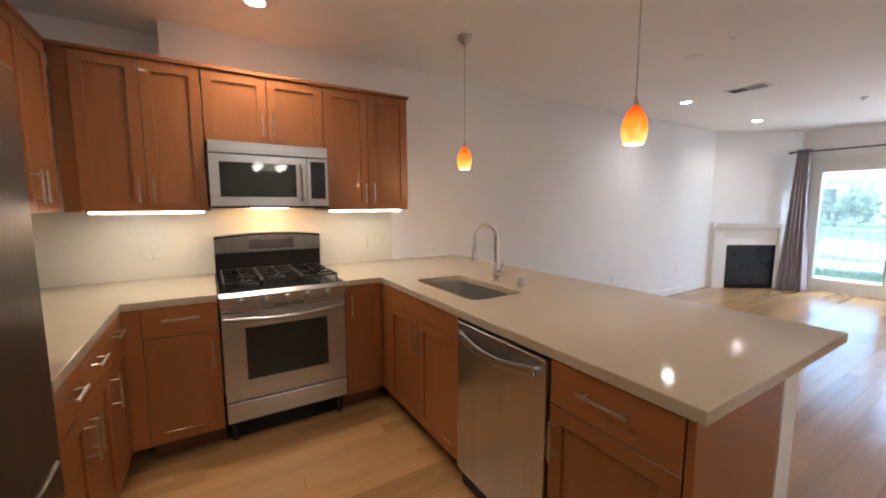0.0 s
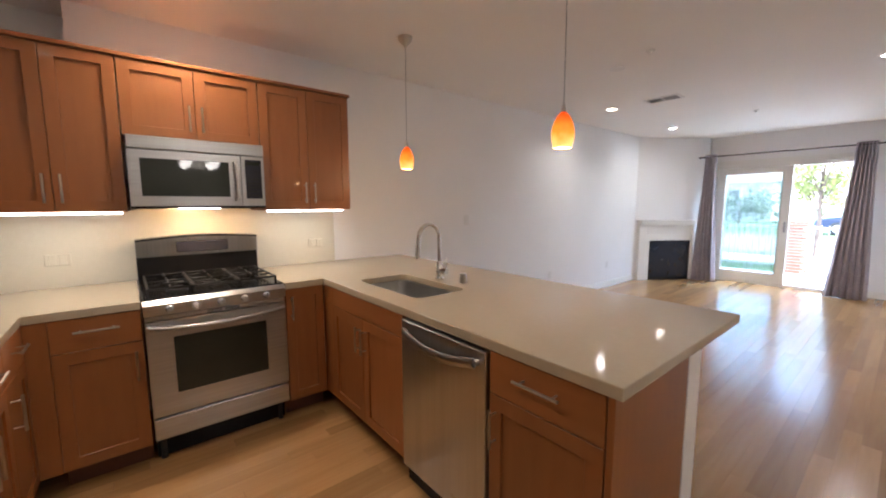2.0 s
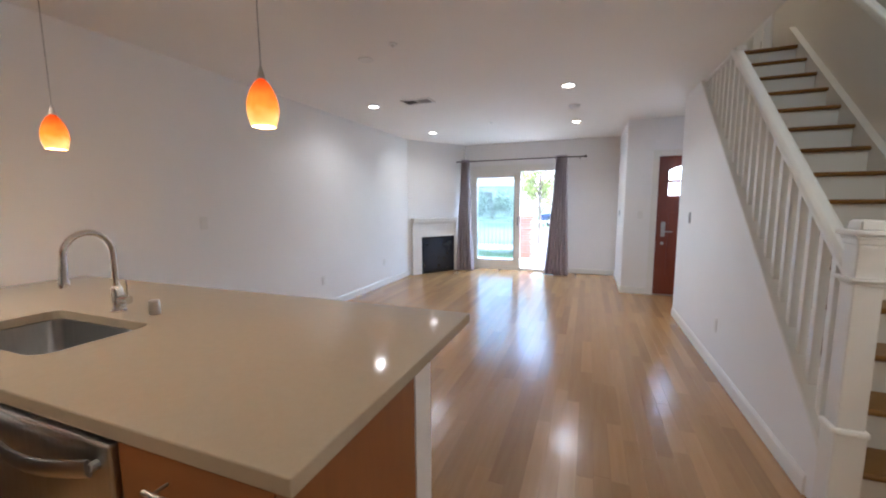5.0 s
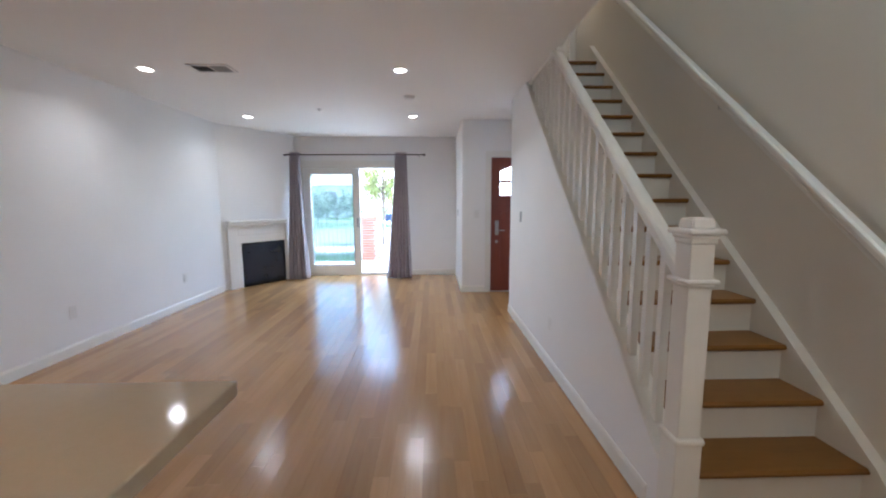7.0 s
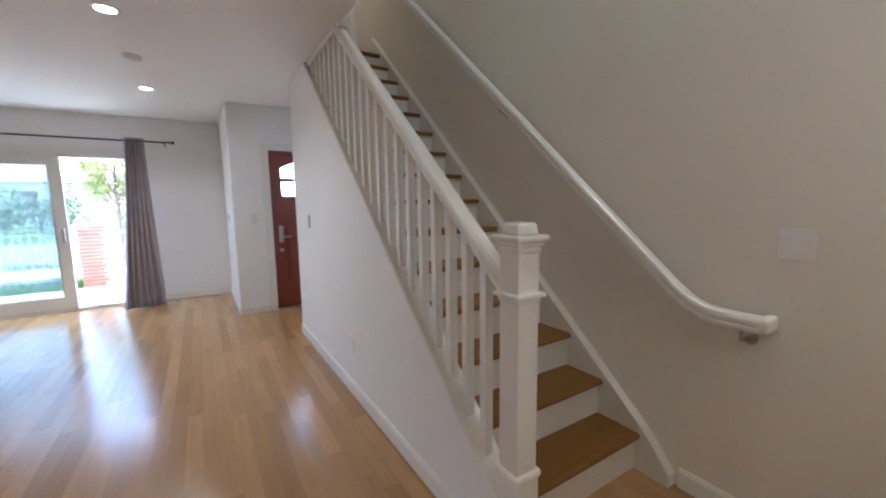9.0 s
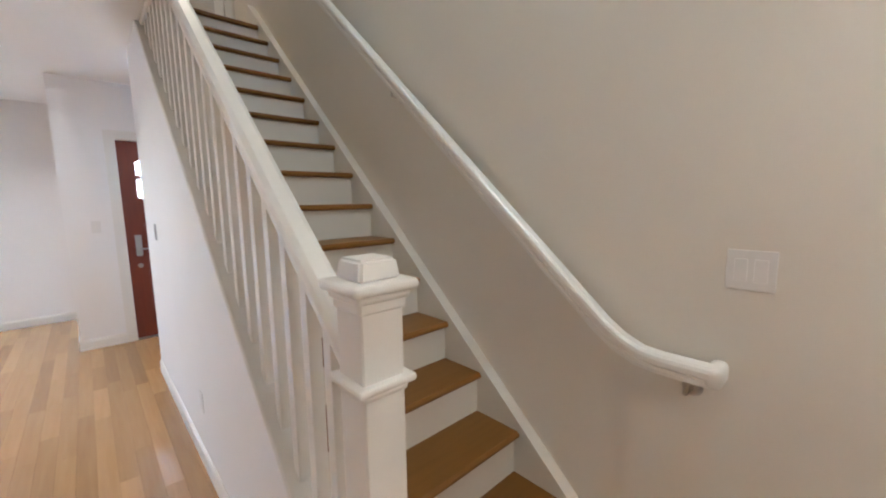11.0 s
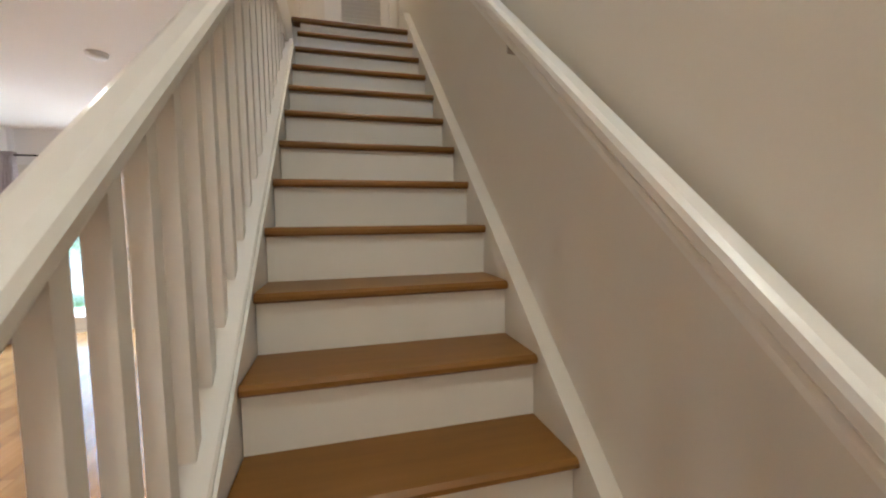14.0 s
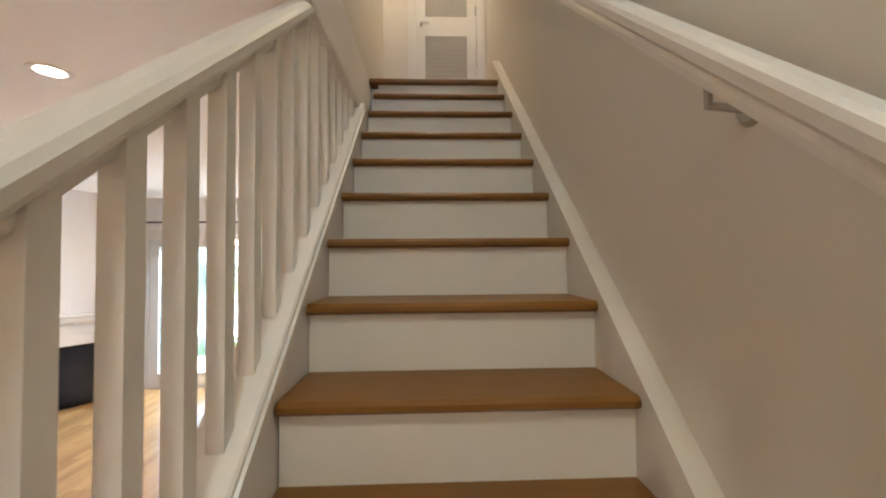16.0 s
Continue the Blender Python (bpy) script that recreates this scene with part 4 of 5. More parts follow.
for k in range(3):
    for j in (0, 1):
        part("vent_slot", box(RW * 0.40 + j * 0.09, RW * 0.40 + j * 0.09 + 0.075, -0.0315, -0.029, 0.807 + 0.007 * k, 0.810 + 0.007 * k), M_BLACK, rg)
part("control_panel", prism([(-0.034, 0.831), (-0.040, 0.890), (-0.012, 0.910), (0.05, 0.910), (0.05, 0.831)], 0.0, RW, on_x), M_STEEL, rg)
for k in range(5):
    kx = RW * (0.16, 0.33, 0.5, 0.67, 0.84)[k]
    g = lathe([(0.021, 0), (0.021, 0.006), (0.0175, 0.010), (0.0165, 0.030), (0.013, 0.034), (0.0001, 0.034)], 18)
    box(-0.004, 0.004, -0.016, 0.016, 0.030, 0.042, 0.001, bm=g)
    g.transform(Matrix.Translation((kx, -0.037, 0.862)) @ pose(0, 0, 0, 86, 0, 0))
    part("knob", g, M_STEEL, rg, "steel burner knob", smooth=True)
part("cooktop", box(0.0, RW, 0.0, 0.64, 0.896, 0.918, 0.006, seg=2), M_BLACK, rg, "black enamel cooktop")
for bx, by in ((0.17, 0.17), (0.17, 0.44), (RW / 2, 0.30), (RW - 0.17, 0.17), (RW - 0.17, 0.44)):
    b = part("burner", lathe([(0.055, 0.918), (0.050, 0.930), (0.032, 0.932), (0.030, 0.940), (0.0001, 0.941)], 20, (bx, by, 0)), M_IRON, rg)
for gx0, gx1 in ((0.03, RW / 3 - 0.004), (RW / 3 + 0.004, 2 * RW / 3 - 0.004), (2 * RW / 3 + 0.004, RW - 0.03)):
    bm = bmesh.new()
    zg = 0.956
    for a, b in (((gx0, 0.05), (gx1, 0.05)), ((gx1, 0.05), (gx1, 0.58)), ((gx1, 0.58), (gx0, 0.58)), ((gx0, 0.58), (gx0, 0.05)), ((gx0, 0.31), (gx1, 0.31))):
        join(bm, tube([(*a, zg), (*b, zg)], 0.007, 6))
    mx = (gx0 + gx1) / 2
    for yy0, yy1 in ((0.05, 0.13), (0.21, 0.31), (0.31, 0.40), (0.48, 0.58)):
        join(bm, tube([(mx, yy0, zg), (mx, yy1, zg + 0.004)], 0.006, 6))
    for yv in (0.17, 0.44):
        for s, e in ((gx0, mx - 0.04), (mx + 0.04, gx1)):
            join(bm, tube([(s, yv, zg), (e, yv, zg + 0.004)], 0.006, 6))
    for px, py in ((gx0, 0.05), (gx1, 0.05), (gx0, 0.58), (gx1, 0.58)):
        join(bm, tube([(px, py, zg), (px, py, 0.917)], 0.006, 6))
    part("grate", bm, M_IRON, rg, "black cast-iron grate")
bgd = part("backguard", prism([(0.60, 0.917), (0.595, 1.09), (0.60, 1.105), (0.70, 1.105), (0.70, 0.917)], 0.0, RW, on_x), M_BLACK, rg, "black back guard")
bm = bmesh.new()
n = 12
top = [(RW * k / n, 1.175 + 0.022 * math.sin(math.pi * k / n)) for k in range(n + 1)]
join(bm, prism([(0.0, 1.075), (RW, 1.075)] + top[::-1], 0.585, 0.70, on_y))
part("console", bm, M_DARKSTEEL, rg, "dark steel control console")
bm = prism([(x, z - 0.001) for x, z in top] + [(x, z + 0.012) for x, z in top[::-1]], 0.583, 0.702, on_y)
part("console_cap", bm, M_BLACK, rg)
part("display", box(RW * 0.30, RW * 0.73, 0.580, 0.586, 1.095, 1.165, 0.003), M_DISPLAY, rg, "dark clock display")

# ---- microwave ----
mw = thing("microwave", pose(-2.715, 0.078, 0, 0, 0, 90), "stainless steel over-the-range microwave with dark window", "microwave")
MW, MZ0, MZ1 = 0.708, 1.388, 1.797
part("body", box(0, MW, 0.0, 0.43, MZ0, MZ1), M_BLACK, mw)
part("vent_rail", box(0.0, MW, -0.030, -0.001, MZ1 - 0.075, MZ1 - 0.001, 0.006, seg=2), M_STEEL, mw)
md = part("door", cells([0.002, 0.055, 0.50, 0.565], [MZ0 + 0.012, MZ0 + 0.070, MZ1 - 0.125, MZ1 - 0.080], [(0.055, 0.50, MZ0 + 0.07, MZ1 - 0.125)], -0.030, -0.001, on_y), M_STEEL, mw)
part("window", box(0.052, 0.503, -0.027, -0.018, MZ0 + 0.067, MZ1 - 0.122), M_DGLASS, md, "dark glass window")
bm = tube([(0.533, -0.030, MZ0 + 0.05), (0.533, -0.062, MZ0 + 0.075), (0.533, -0.070, MZ0 + 0.165), (0.533, -0.062, MZ1 - 0.150), (0.533, -0.030, MZ1 - 0.125)], 0.011, 10)
part("handle", bm, M_STEEL, md, "bowed steel handle", smooth=True)
pn = part("control_frame", cells([0.570, 0.592, 0.690, MW - 0.002], [MZ0 + 0.012, MZ0 + 0.06, MZ1 - 0.10, MZ1 - 0.080], [(0.592, 0.690, MZ0 + 0.06, MZ1 - 0.10)], -0.030, -0.001, on_y), M_STEEL, mw)
part("keypad", box(0.590, 0.692, -0.029, -0.020, MZ0 + 0.058, MZ1 - 0.098), M_DISPLAY, pn, "black keypad")
for i in range(3):
    for j in range(5):
        part("key", box(0.604 + 0.027 * i, 0.622 + 0.027 * i, -0.0298, -0.0288, MZ0 + 0.075 + 0.026 * j, MZ0 + 0.086 + 0.026 * j), M_IRON, pn)
part("clock", box(0.602, 0.680, -0.0298, -0.0288, MZ1 - 0.135, MZ1 - 0.112), M_DGLASS, pn)
part("bottom_lip", box(0.0, MW, -0.028, 0.0, MZ0, MZ0 + 0.010, 0.003), M_BLACK, mw)
part("lamp_lens", box(0.24, 0.46, 0.10, 0.16, MZ0 - 0.004, MZ0 - 0.001), M_LED, mw, "glowing cooktop lamp")
area_lamp("cooktop_lamp", (-2.84, 0.44, MZ0 - 0.015), (-3.02, 0.44, 1.0), 0.22, 0.06, 0.22, (1.0, 0.55, 0.20))

# ---- dishwasher ----
dw = thing("dishwasher", pose(-1.441, YP, 0), "stainless steel dishwasher built into the peninsula", "dishwasher")
DW = 0.568
part("body", box(0.001, DW - 0.001, 0.0, 0.50, 0.02, ZT), M_BLACK, dw)
part("door", box(0.003, DW - 0.003, -0.034, -0.001, 0.115, 0.862, 0.006, seg=2), M_STEELV, dw)
part("toe_panel", box(0.003, DW - 0.003, 0.02, 0.035, 0.0, 0.10), M_BLACK, dw)
pth = [(0.045 + (DW - 0.09) * k / 14, -0.052 - 0.016 * math.sin(math.pi * k / 14), 0.812 - 0.032 * math.sin(math.pi * k / 14)) for k in range(15)]
bm = bmesh.new()
join(bm, sweep(pth, ring(0.008, 10, 0.021)))
for k in (0, 14):
    join(bm, tube([pth[k], (pth[k][0], -0.03, pth[k][2])], 0.012, 8))
part("handle", bm, M_STEEL, dw, "bowed steel handle", smooth=True)
part("badge", box(DW - 0.20, DW - 0.10, -0.0355, -0.0335, 0.165, 0.178), M_NICKEL, dw)

# ---- refrigerator ----
rf = thing("refrigerator", pose(-0.46, -0.395, 0, 0, 0, 180), "tall stainless steel refrigerator with a door above a freezer drawer", "refrigerator")
part("body", box(0.0, 0.945, 0.005, 0.545, 0.02, 1.76, 0.004), M_GREYP, rf)
part("upper_door", box(0.002, 0.943, -0.055, 0.0, 0.70, 1.755, 0.012, seg=3), M_DARKSTEEL, rf)
part("freezer_drawer", box(0.002, 0.943, -0.055, 0.0, 0.06, 0.69, 0.012, seg=3), M_DARKSTEEL, rf)
part("handle", tube([(0.06, -0.05, 0.80), (0.06, -0.095, 0.83), (0.06, -0.095, 1.55), (0.06, -0.05, 1.58)], 0.012, 8), M_STEEL, rf, smooth=True)
part("handle", tube([(0.06, -0.05, 0.62), (0.09, -0.095, 0.62), (0.40, -0.095, 0.62), (0.43, -0.05, 0.62)], 0.012, 8), M_STEEL, rf, smooth=True)
part("base_grille", box(0.01, 0.935, 0.0, 0.03, 0.0, 0.055), M_BLACK, rf)

# ---- pendants ----
def pendant(x, y):
    p = thing("pendant_light", pose(x, y, 1.665), "hanging pendant lamp with an amber art-glass shade", "pendant lamp", "pendants over the peninsula")
    top = ZC - 1.665
    prof = [(0.040, 0.0), (0.0475, 0.020), (0.0525, 0.043), (0.0535, 0.065), (0.050, 0.092), (0.041, 0.120), (0.027, 0.146), (0.012, 0.163)]
    sh = part("shade", lathe(prof, 28, caps=False), M_AMBER, p, "amber glass shade glowing from within", smooth=True)
    sh.modifiers.new("thickness", "SOLIDIFY").thickness = 0.003
    part("bulb", lathe([(0.0001, 0.012), (0.018, 0.018), (0.024, 0.04), (0.015, 0.07), (0.012, 0.10), (0.0001, 0.11)], 14), M_LED, p, smooth=True)
    part("socket", lathe([(0.014, 0.160), (0.012, 0.172), (0.007, 0.190), (0.004, 0.203)], 14), M_NICKEL, p, smooth=True)
    part("cord", tube([(0, 0, 0.20), (0, 0, top - 0.05)], 0.0022, 6), M_GREYP, p)
    part("canopy", lathe([(0.004, top - 0.075), (0.012, top - 0.062), (0.030, top - 0.045), (0.048, top - 0.028), (0.052, top - 0.012), (0.052, top)], 24), M_NICKEL, p, smooth=True)
    d = bpy.data.lights.new("pendant_lamp", "POINT")
    d.energy, d.color, d.shadow_soft_size = 0.28, (1.0, 0.66, 0.34), 0.03
    lo = new("pendant_lamp", d)
    lo.location = (x, y, 1.65)


pendant(-2.325, 1.685)
pendant(-0.985, 1.650)

# ---- chandelier of the dining corner ----
CHX, CHY, CHZ = 1.35, 0.95, 1.92
ch = thing("chandelier", pose(CHX, CHY, CHZ), "brushed nickel chandelier with four glass shades, switched on", "chandelier")
part("stem", tube([(0, 0, 0.02), (0, 0, ZC - CHZ - 0.02)], 0.007, 8), M_NICKEL, ch)
part("canopy", lathe([(0.01, ZC - CHZ - 0.03), (0.06, ZC - CHZ - 0.015), (0.065, ZC - CHZ)], 20), M_NICKEL, ch)
part("hub", lathe([(0.0001, -0.05), (0.03, -0.03), (0.035, 0.0), (0.012, 0.03)], 16), M_NICKEL, ch)
for k in range(4):
    ca, sa = math.cos(radians(45 + 90 * k)), math.sin(radians(45 + 90 * k))
    part("arm", tube([(0, 0, 0), (0.12 * ca, 0.12 * sa, -0.05), (0.23 * ca, 0.23 * sa, -0.01), (0.24 * ca, 0.24 * sa, 0.03)], 0.006, 8), M_NICKEL, ch)
    part("shade", lathe([(0.025, 0.03), (0.05, 0.06), (0.07, 0.12)], 18, (0.24 * ca, 0.24 * sa, 0), caps=False), M_LED, ch, "glowing white glass shade", smooth=True)
d = bpy.data.lights.new("chandelier_lamp", "POINT")
d.energy, d.color, d.shadow_soft_size = 0.20, (1.0, 0.86, 0.68), 0.15
lo = new("chandelier_lamp", d)
lo.location = (CHX, CHY, CHZ + 0.16)

# ---- ceiling fittings ----
def downlight(x, y, watts, colour=(1.0, 0.92, 0.80)):
    c = thing("recessed_light", pose(x, y, ZC), "round white recessed ceiling light, switched on", "ceiling light", "recessed lights")
    part("trim_ring", lathe([(0.052, -0.001), (0.062, -0.006), (0.080, -0.005), (0.084, 0.0), (0.052, 0.0)], 28), M_PLASTIC, c)
    part("lens", lathe([(0.0001, -0.003), (0.052, -0.003), (0.052, -0.001), (0.0001, -0.001)], 24), M_LED, c, "glowing lens")
    d = bpy.data.lights.new("downlight", "AREA")
    d.shape, d.size, d.energy, d.color, d.spread = "DISK", 0.10, watts, colour, radians(140)
    lo = new("downlight", d)
    lo.location = (x, y, ZC - 0.012)


for x, y, w in ((-2.45, 4.90, 0.4), (-0.14, 4.89, 0.85), (-2.45, 6.84, 0.45), (-0.12, 6.80, 0.75)):
    downlight(x, y, w, (1.0, 0.95, 0.87))
for x, y, w in ((-2.58, 0.37, 0.9), (-1.2, -0.35, 0.65)):
    downlight(x, y, w, (1.0, 0.80, 0.56))

vt = thing("ceiling_vent", pose(-1.83, 4.86, ZC), "white ceiling air vent with angled blades", "air vent")
# flat black sheet gives the dark of the duct between the blades
part("backing", box(-0.16, 0.16, -0.085, 0.085, -0.002, -0.0005), M_RUBBER, vt, "dark sheet in place of the shaded duct")
part("frame", cells([-0.18, -0.155, 0.155, 0.18], [-0.105, -0.08, 0.08, 0.105], [(-0.155, 0.155, -0.08, 0.08)], -0.010, 0.0, on_z), M_PLASTIC, vt)
part("divider", box(-0.006, 0.006, -0.08, 0.08, -0.010, -0.003), M_PLASTIC, vt)
vs = mesh_of("blade", box(-0.0735, 0.0735, -0.002, 0.008, -0.001, 0.001), M_GREYP)
for sx in (-0.081, 0.081):
    for k in range(6):
        b = new("blade", vs)
        b.parent = vt
        b.matrix_local = pose(sx, -0.066 + 0.0255 * k, -0.006, 35 if sx < 0 else -35, 0, 0)
sd = thing("smoke_detector", pose(-0.11, 5.76, ZC), "round white smoke detector on the ceiling", "smoke detector")
part("base", lathe([(0.066, 0), (0.066, -0.010), (0.060, -0.014)], 24), M_PLASTIC, sd)
part("cover", lathe([(0.060, -0.014), (0.055, -0.030), (0.040, -0.038), (0.0001, -0.040)], 24), M_PLASTIC, sd, smooth=True)
for x, y in ((-1.33, 3.30), (-1.31, 6.38)):
    spk = thing("sprinkler_head", pose(x, y, ZC), "small white ceiling sprinkler cover", "sprinkler", "sprinkler heads")
    part("escutcheon", lathe([(0.036, 0), (0.034, -0.006), (0.014, -0.010), (0.012, -0.024), (0.0001, -0.026)], 18), M_PLASTIC, spk)
spr = thing("ceiling_speaker", pose(-1.69, 3.50, ZC), "round white ceiling cover plate", "cover plate")
part("cover", lathe([(0.066, 0), (0.064, -0.006), (0.0001, -0.008)], 24), M_PLASTIC, spr)

# ---- outdoors ----
ZG = -0.12
gr = solid("ground", cells([-400, -40, 40, 400], [8.64, 14.2, 400], [(-400, 400, 0, 8.6)], ZG - 0.3, ZG - 0.02, on_z), M_GRASSG, "grassy ground reaching to the hills", "ground", kind="structure")
solid("patio", box(-6, 4, YN + 0.14, 10.4, -0.3, -0.02), M_CONC, "pale concrete patio outside the sliding door", "patio", kind="structure")
solid("porch", box(XH + 0.13, 4, YD + 0.15, YN + 0.135, -0.3, -0.02), M_CONC, "pale concrete porch outside the front door", "porch", kind="structure")
solid("pavement", box(-40, 40, 12.6, 14.2, -0.3, ZG + 0.02), M_CONC, "pale concrete pavement along the street", "pavement", kind="structure")
solid("path", box(-1.25, 0.4, 10.4, 12.6, -0.3, ZG + 0.015), M_CONC, "pale concrete path to the gate", "path", kind="structure")
solid("road", box(-60, 60, 14.2, 24, -0.4, ZG - 0.012), M_ASPH, "grey asphalt street", "road", kind="structure")

rng = random.Random(4)
vsx, fsx = [], []
for i in range(5200):
    gx, gy = rng.uniform(-4.6, -1.75), rng.uniform(10.45, 12.5)
    h, a, w = rng.uniform(0.06, 0.16), rng.uniform(0, 6.28), 0.008
    ca, sa = math.cos(a) * w, math.sin(a) * w
    b0 = len(vsx)
    vsx += [(gx - ca, gy - sa, ZG - 0.02), (gx + ca, gy + sa, ZG - 0.02), (gx + rng.uniform(-0.04, 0.04), gy + rng.uniform(-0.04, 0.04), ZG - 0.02 + h)]
    fsx.append((b0, b0 + 1, b0 + 2))
me = bpy.data.meshes.new("lawn_grass")
me.from_pydata(vsx, [], fsx)
me.materials.append(M_GRASS)
tagged(new("lawn_grass", me), "short green lawn grass beside the patio", "grass", kind="stuff")

YFE = 11.5
fe = thing("fence", None, "low iron picket fence along the front garden, its colour paled for haze", "fence")
for x0, x1 in ((-5.2, -1.72), (-1.30, 1.6)):
    for z in (ZG + 0.12, 0.86):
        part("rail", box(x0, x1, YFE - 0.012, YFE + 0.012, z, z + 0.03), M_FENCE, fe)
pk = mesh_of("picket", box(-0.008, 0.008, -0.008, 0.008, ZG, 0.93), M_FENCE)
x = -5.15
while x < 1.6:
    if not -1.74 < x < -1.28:
        o = new("picket", pk)
        o.location = (x, YFE, 0)
        o.parent = fe
    x += 0.115
pier = thing("brick_pier", None, "red brick garden pier with a flat cap", "brick pier")
PX0, PX1, PY0, PY1 = -1.71, -1.33, YFE - 0.19, YFE + 0.19
part("core", box(PX0 + 0.008, PX1 - 0.008, PY0 + 0.008, PY1 - 0.008, ZG - 0.02, 0.97), M_MORTAR, pier)
bk = mesh_of("brick", box(-0.09, 0.09, -0.045, 0.045, -0.0285, 0.0285, 0.003), M_BRICK)
for c in range(16):
    z = ZG + 0.03 + c * 0.0675
    for s, (ax, ay, rot) in enumerate((((PX0 + PX1) / 2, PY0 + 0.045, 0), ((PX0 + PX1) / 2, PY1 - 0.045, 0), (PX0 + 0.045, (PY0 + PY1) / 2, 90), (PX1 - 0.045, (PY0 + PY1) / 2, 90))):
        for d in (-0.095, 0.095):
            off = d + (0.045 if (c + s // 2) % 2 else -0.045)
            off = max(-0.10, min(0.10, off))
            o = new("brick", bk)
            o.matrix_world = pose(ax + (off if rot == 0 else 0), ay + (off if rot else 0), z, 0, 0, rot)
            o.parent = pier
part("cap", box(PX0 - 0.02, PX1 + 0.02, PY0 - 0.02, PY1 + 0.02, 0.965, 1.02, 0.008), M_BRICK, pier)

# parked car
car = thing("parked_car", pose(-0.8, 27.0, ZG - 0.012, 0, 0, 0), "dark blue car parked at the street", "car")
side = [(-2.15, 0.28), (-2.18, 0.55), (-2.1, 0.78), (-1.2, 0.90), (-0.55, 1.34), (0.75, 1.38), (1.45, 0.98), (2.05, 0.88), (2.15, 0.55), (2.1, 0.28)]
part("body", prism(side, -0.85, 0.85, on_y), M_CARP, car).modifiers.new("b", "BEVEL").width = 0.06
part("side_window", prism([(-1.0, 0.95), (-0.5, 1.29), (0.7, 1.32), (1.25, 1.0)], -0.865, -0.852, on_y), M_GLASSD, car)
for x in (-1.35, 1.35):
    w = thing("wheel")
    w.parent = car
    g = tube([(x, -0.87, 0.31), (x, -0.66, 0.31)], 0.31, 24)
    part("tyre", g, M_RUBBER, w)
    part("rim", tube([(x, -0.885, 0.31), (x, -0.86, 0.31)], 0.19, 16), M_NICKEL, w)

# trees and hedges
def leaves(name, blobs, count, size, mat, parent, seed):
    r = random.Random(seed)
    vs2, fs2 = [], []
    for i in range(count):
        bx, by, bz, br = r.choice(blobs)
        d = Vector((r.gauss(0, 1), r.gauss(0, 1), r.gauss(0, 1))).normalized() * br * (r.random() ** 0.4)
        c = Vector((bx, by, bz)) + d
        a = Euler((r.uniform(0, 6), r.uniform(0, 6), r.uniform(0, 6))).to_matrix()
        s = size * r.uniform(0.6, 1.3)
        b0 = len(vs2)
        for p in ((-s, 0, 0), (0, s * 0.45, 0), (s, 0, 0), (0, -s * 0.45, 0)):
            vs2.append(tuple(c + a @ Vector(p)))
        fs2.append((b0, b0 + 1, b0 + 2, b0 + 3))
    me2 = bpy.data.meshes.new(name)
    me2.from_pydata(vs2, [], fs2)
    me2.materials.append(mat)
    ob = new(name, me2)
    ob.parent = parent
    return ob


tr = thing("tree", pose(-1.62, 15.2, ZG), "young street tree with yellow-green spring leaves", "tree")
part("trunk", tube([(0, 0, 0), (0.03, 0, 1.0), (0.0, 0.02, 1.9), (0.06, 0, 3.0), (0.02, 0, 4.0)], [0.06, 0.05, 0.042, 0.03, 0.012], 9), M_BARK, tr)
tips = [(-0.45, 0.1, 1.95), (-0.4, -0.3, 2.7), (0.5, 0.2, 2.3), (0.4, -0.4, 2.95), (-0.3, 0.4, 3.4), (0.2, 0.1, 4.0), (-0.5, -0.1, 2.35), (0.55, -0.1, 1.7), (0.15, 0.2, 2.1)]
for tx, ty, tz in tips:
    part("limb", tube([(0.02, 0, tz * 0.62), (tx * 0.45, ty * 0.45, tz * 0.85), (tx, ty, tz)], [0.024, 0.016, 0.006], 6), M_BARK, tr)
leaves("crown", [(tx, ty, tz, 0.36) for tx, ty, tz in tips] + [(tx * 0.6, ty * 0.6, tz * 0.93, 0.26) for tx, ty, tz in tips], 2600, 0.062, M_LEAF, tr, 8)


def hedge(x, y, r, h, seed, label):
    b = thing("bush", pose(x, y, ZG), label, "bush", "bushes across the street")
    part("stem", tube([(0, 0, 0), (0, 0, h * 0.6)], [0.08, 0.03], 8), M_BARK, b)
    rr = random.Random(seed)
    blobs = [(rr.uniform(-r, r), rr.uniform(-r * 0.5, r * 0.5), rr.uniform(h * 0.35, h * 0.8), h * 0.3) for _ in range(14)]
    leaves("crown", blobs, 1600, 0.16, M_BUSH, b, seed)


hedge(-7.6, 33, 2.2, 2.7, 1, "round green tree across the street")
hedge(-12.5, 34, 3.0, 1.9, 2, "low green bush across the street")
hedge(-17.5, 35, 2.8, 1.8, 3, "low green bush across the street")
hs = thing("house", pose(-14.5, 46, ZG), "pale stucco house across the street", "house")
part("wall", box(-7, 7, -4, 4, 0, 3.3), M_STUCCO, hs)
part("roof", prism([(-4.6, 3.3), (0, 5.2), (4.6, 3.3)], -7.5, 7.5, on_x), M_ROOF, hs)
for x in (-4, 0, 4):
    part("window", box(x - 0.7, x + 0.7, -4.03, -3.99, 1.3, 2.7), M_GLASSD, hs)
bm = bmesh.new()
nh = 60
lo = [bm.verts.new((-260 + 520 * k / nh, 150, ZG - 1)) for k in range(nh + 1)]
hi = [bm.verts.new((-260 + 520 * k / nh, 230, 24 + 4 * math.sin(k * 0.31) + 5 * math.sin(k * 0.83 + 1) + 3 * math.sin(k * 1.7))) for k in range(nh + 1)]
for k in range(nh):
    bm.faces.new([lo[k], lo[k + 1], hi[k + 1], hi[k]])
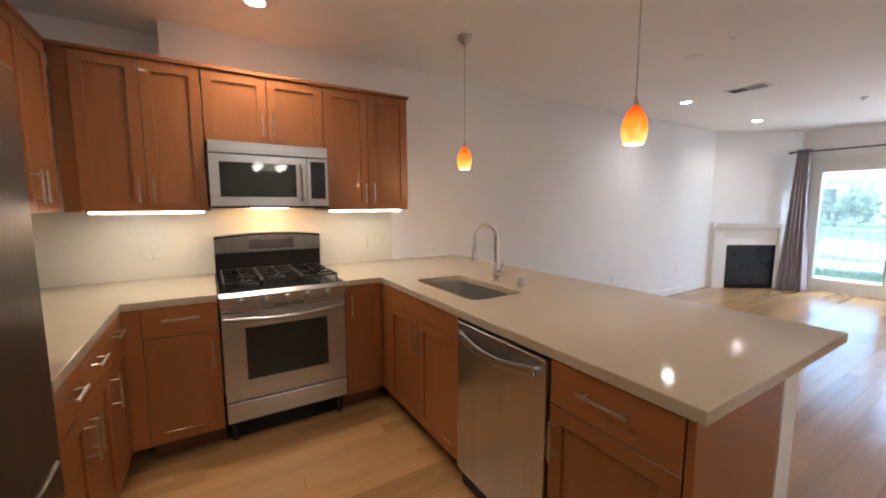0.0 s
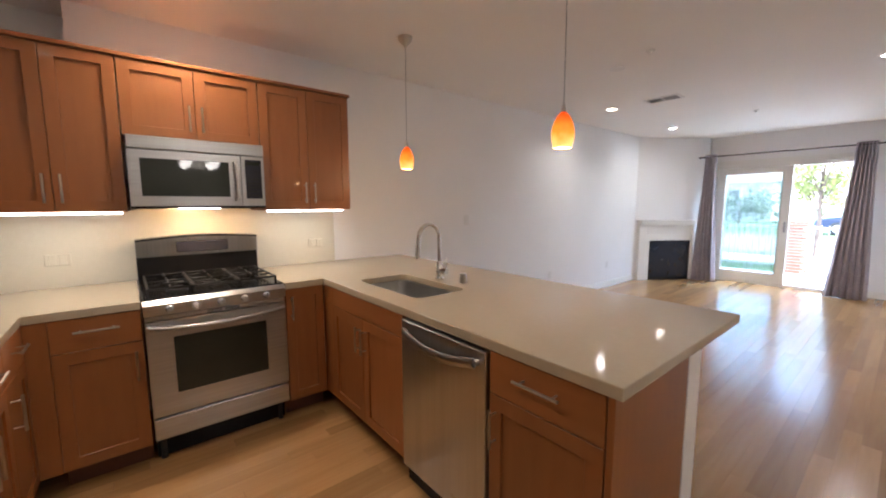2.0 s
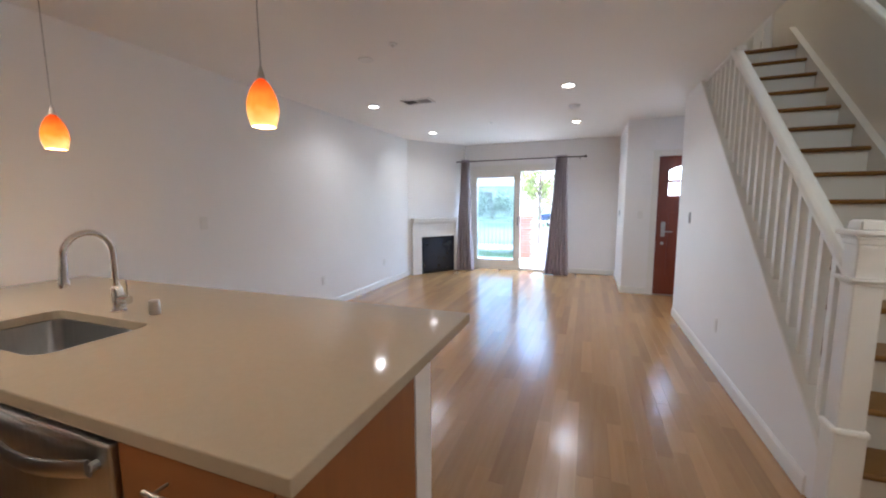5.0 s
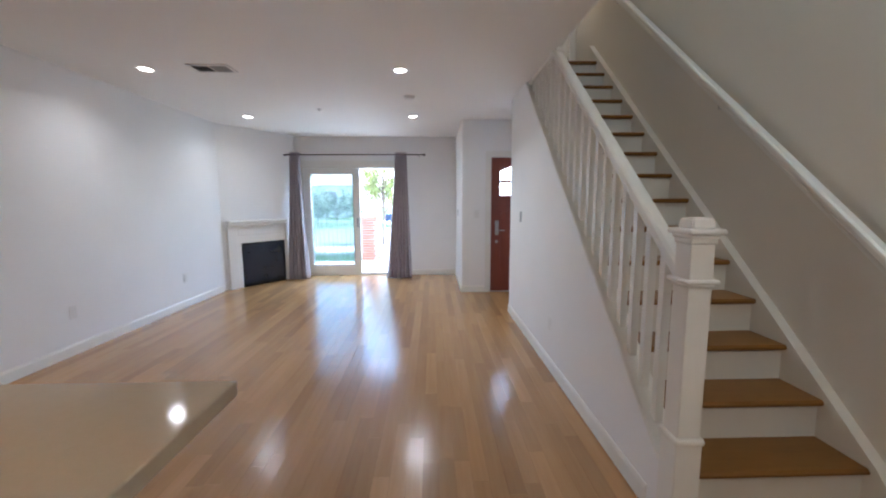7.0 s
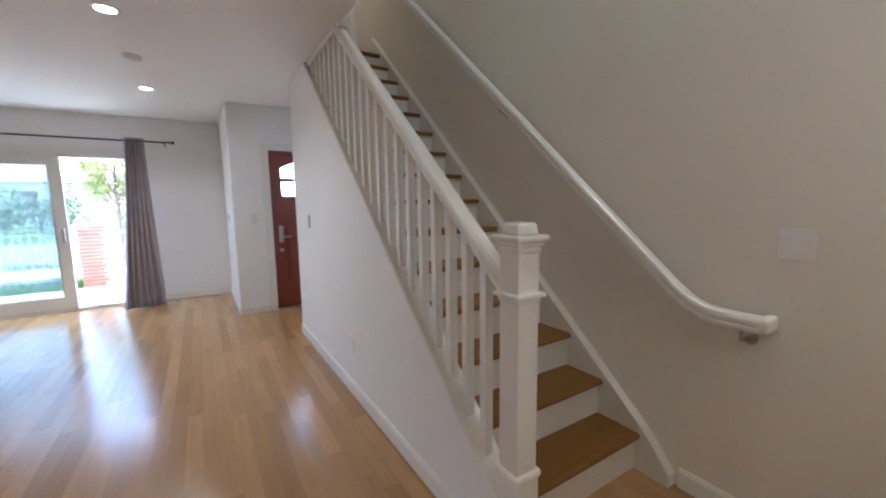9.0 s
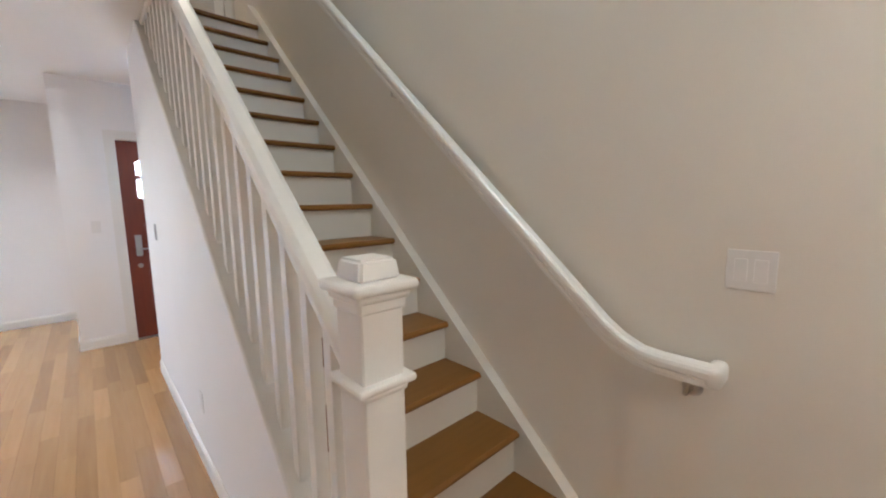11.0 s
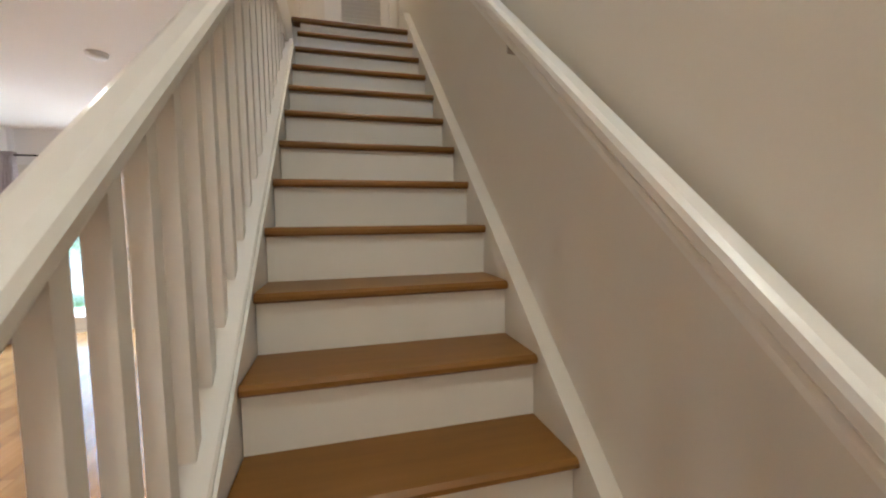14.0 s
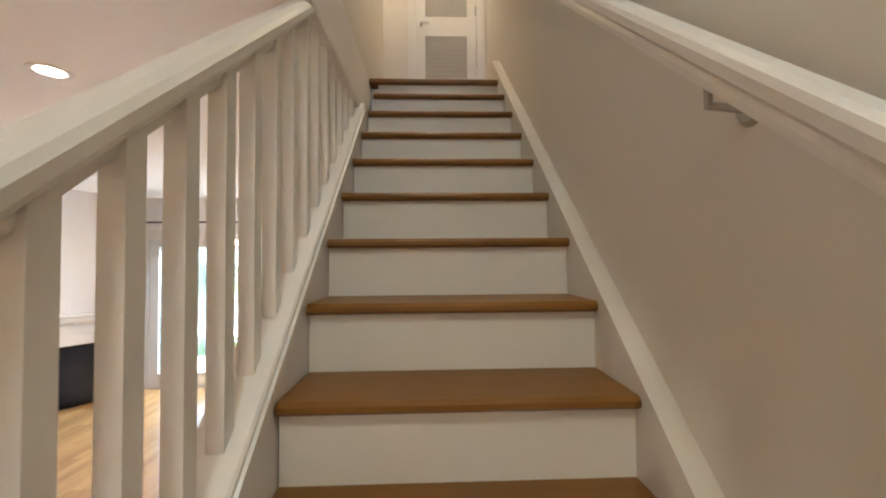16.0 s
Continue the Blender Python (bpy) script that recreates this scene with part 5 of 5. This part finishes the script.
solid("backdrop", bm, M_HILL, "dry pale hills in the distance", "hills", kind="structure")

# ---- oak floor ----
floor = thing("floor", None, "polished honey oak strip floor", "floor", kind="structure")
part("subfloor", box(XW, XE, YB, YN + 0.01, -0.05, -0.004), M_GAP, floor, "dark joints between the strips")
PWD = 0.083
LENS = (0.55, 0.75, 0.95, 1.2, 1.5)
PM = {}
for L in LENS:
    PM[L] = mesh_of("plank", box(-PWD / 2 + 0.0002, PWD / 2 - 0.0002, 0.0003, L - 0.0003, -0.012, 0.0, 0.0004), M_FLOOR)
rng = random.Random(11)
rest_v, rest_f = [], []
count = 0
x = XW + PWD / 2
while x - PWD / 2 < XE:
    y = YB - rng.uniform(0, 0.6)
    while y < YN:
        L = rng.choice(LENS)
        near = -0.9 < x < 1.15 and y + L > 1.9 and y < 6.4 or -2.4 < x < -0.9 and (4.2 < y < 6.6)
        y1 = min(y + L, YN)
        y0 = max(y, YB)
        if near and count < 300 and y1 == y + L:
            o = new("plank", PM[L])
            o.location = (x, y, 0)
            o.parent = floor
            count += 1
        elif y1 - y0 > 0.01:
            b0 = len(rest_v)
            a, b = x - PWD / 2 + 0.0003, min(x + PWD / 2 - 0.0003, XE)
            rest_v += [(a, y0 + 0.0007, 0), (b, y0 + 0.0007, 0), (b, y1 - 0.0007, 0), (a, y1 - 0.0007, 0), (a, y0 + 0.0007, -0.006), (b, y0 + 0.0007, -0.006), (b, y1 - 0.0007, -0.006), (a, y1 - 0.0007, -0.006)]
            rest_f += [(b0, b0 + 1, b0 + 2, b0 + 3), (b0, b0 + 4, b0 + 5, b0 + 1), (b0 + 1, b0 + 5, b0 + 6, b0 + 2), (b0 + 2, b0 + 6, b0 + 7, b0 + 3), (b0 + 3, b0 + 7, b0 + 4, b0)]
        y += L
    x += PWD
M_FLOOR2 = M_FLOOR.copy()
M_FLOOR2.name = "oak_floor_strip_joined"
fnn, fll = M_FLOOR2.node_tree.nodes, M_FLOOR2.node_tree.links
geo = fnn.new("ShaderNodeNewGeometry")
for lk in list(fll):
    if lk.from_node.bl_idname == "ShaderNodeObjectInfo":
        to = lk.to_socket
        fll.remove(lk)
        fll.new(geo.outputs["Random Per Island"], to)
me = bpy.data.meshes.new("planks")
me.from_pydata(rest_v, [], rest_f)
me.materials.append(M_FLOOR2)
ob = new("planks", me)
ob.parent = floor
ob["kind"] = "stuff"
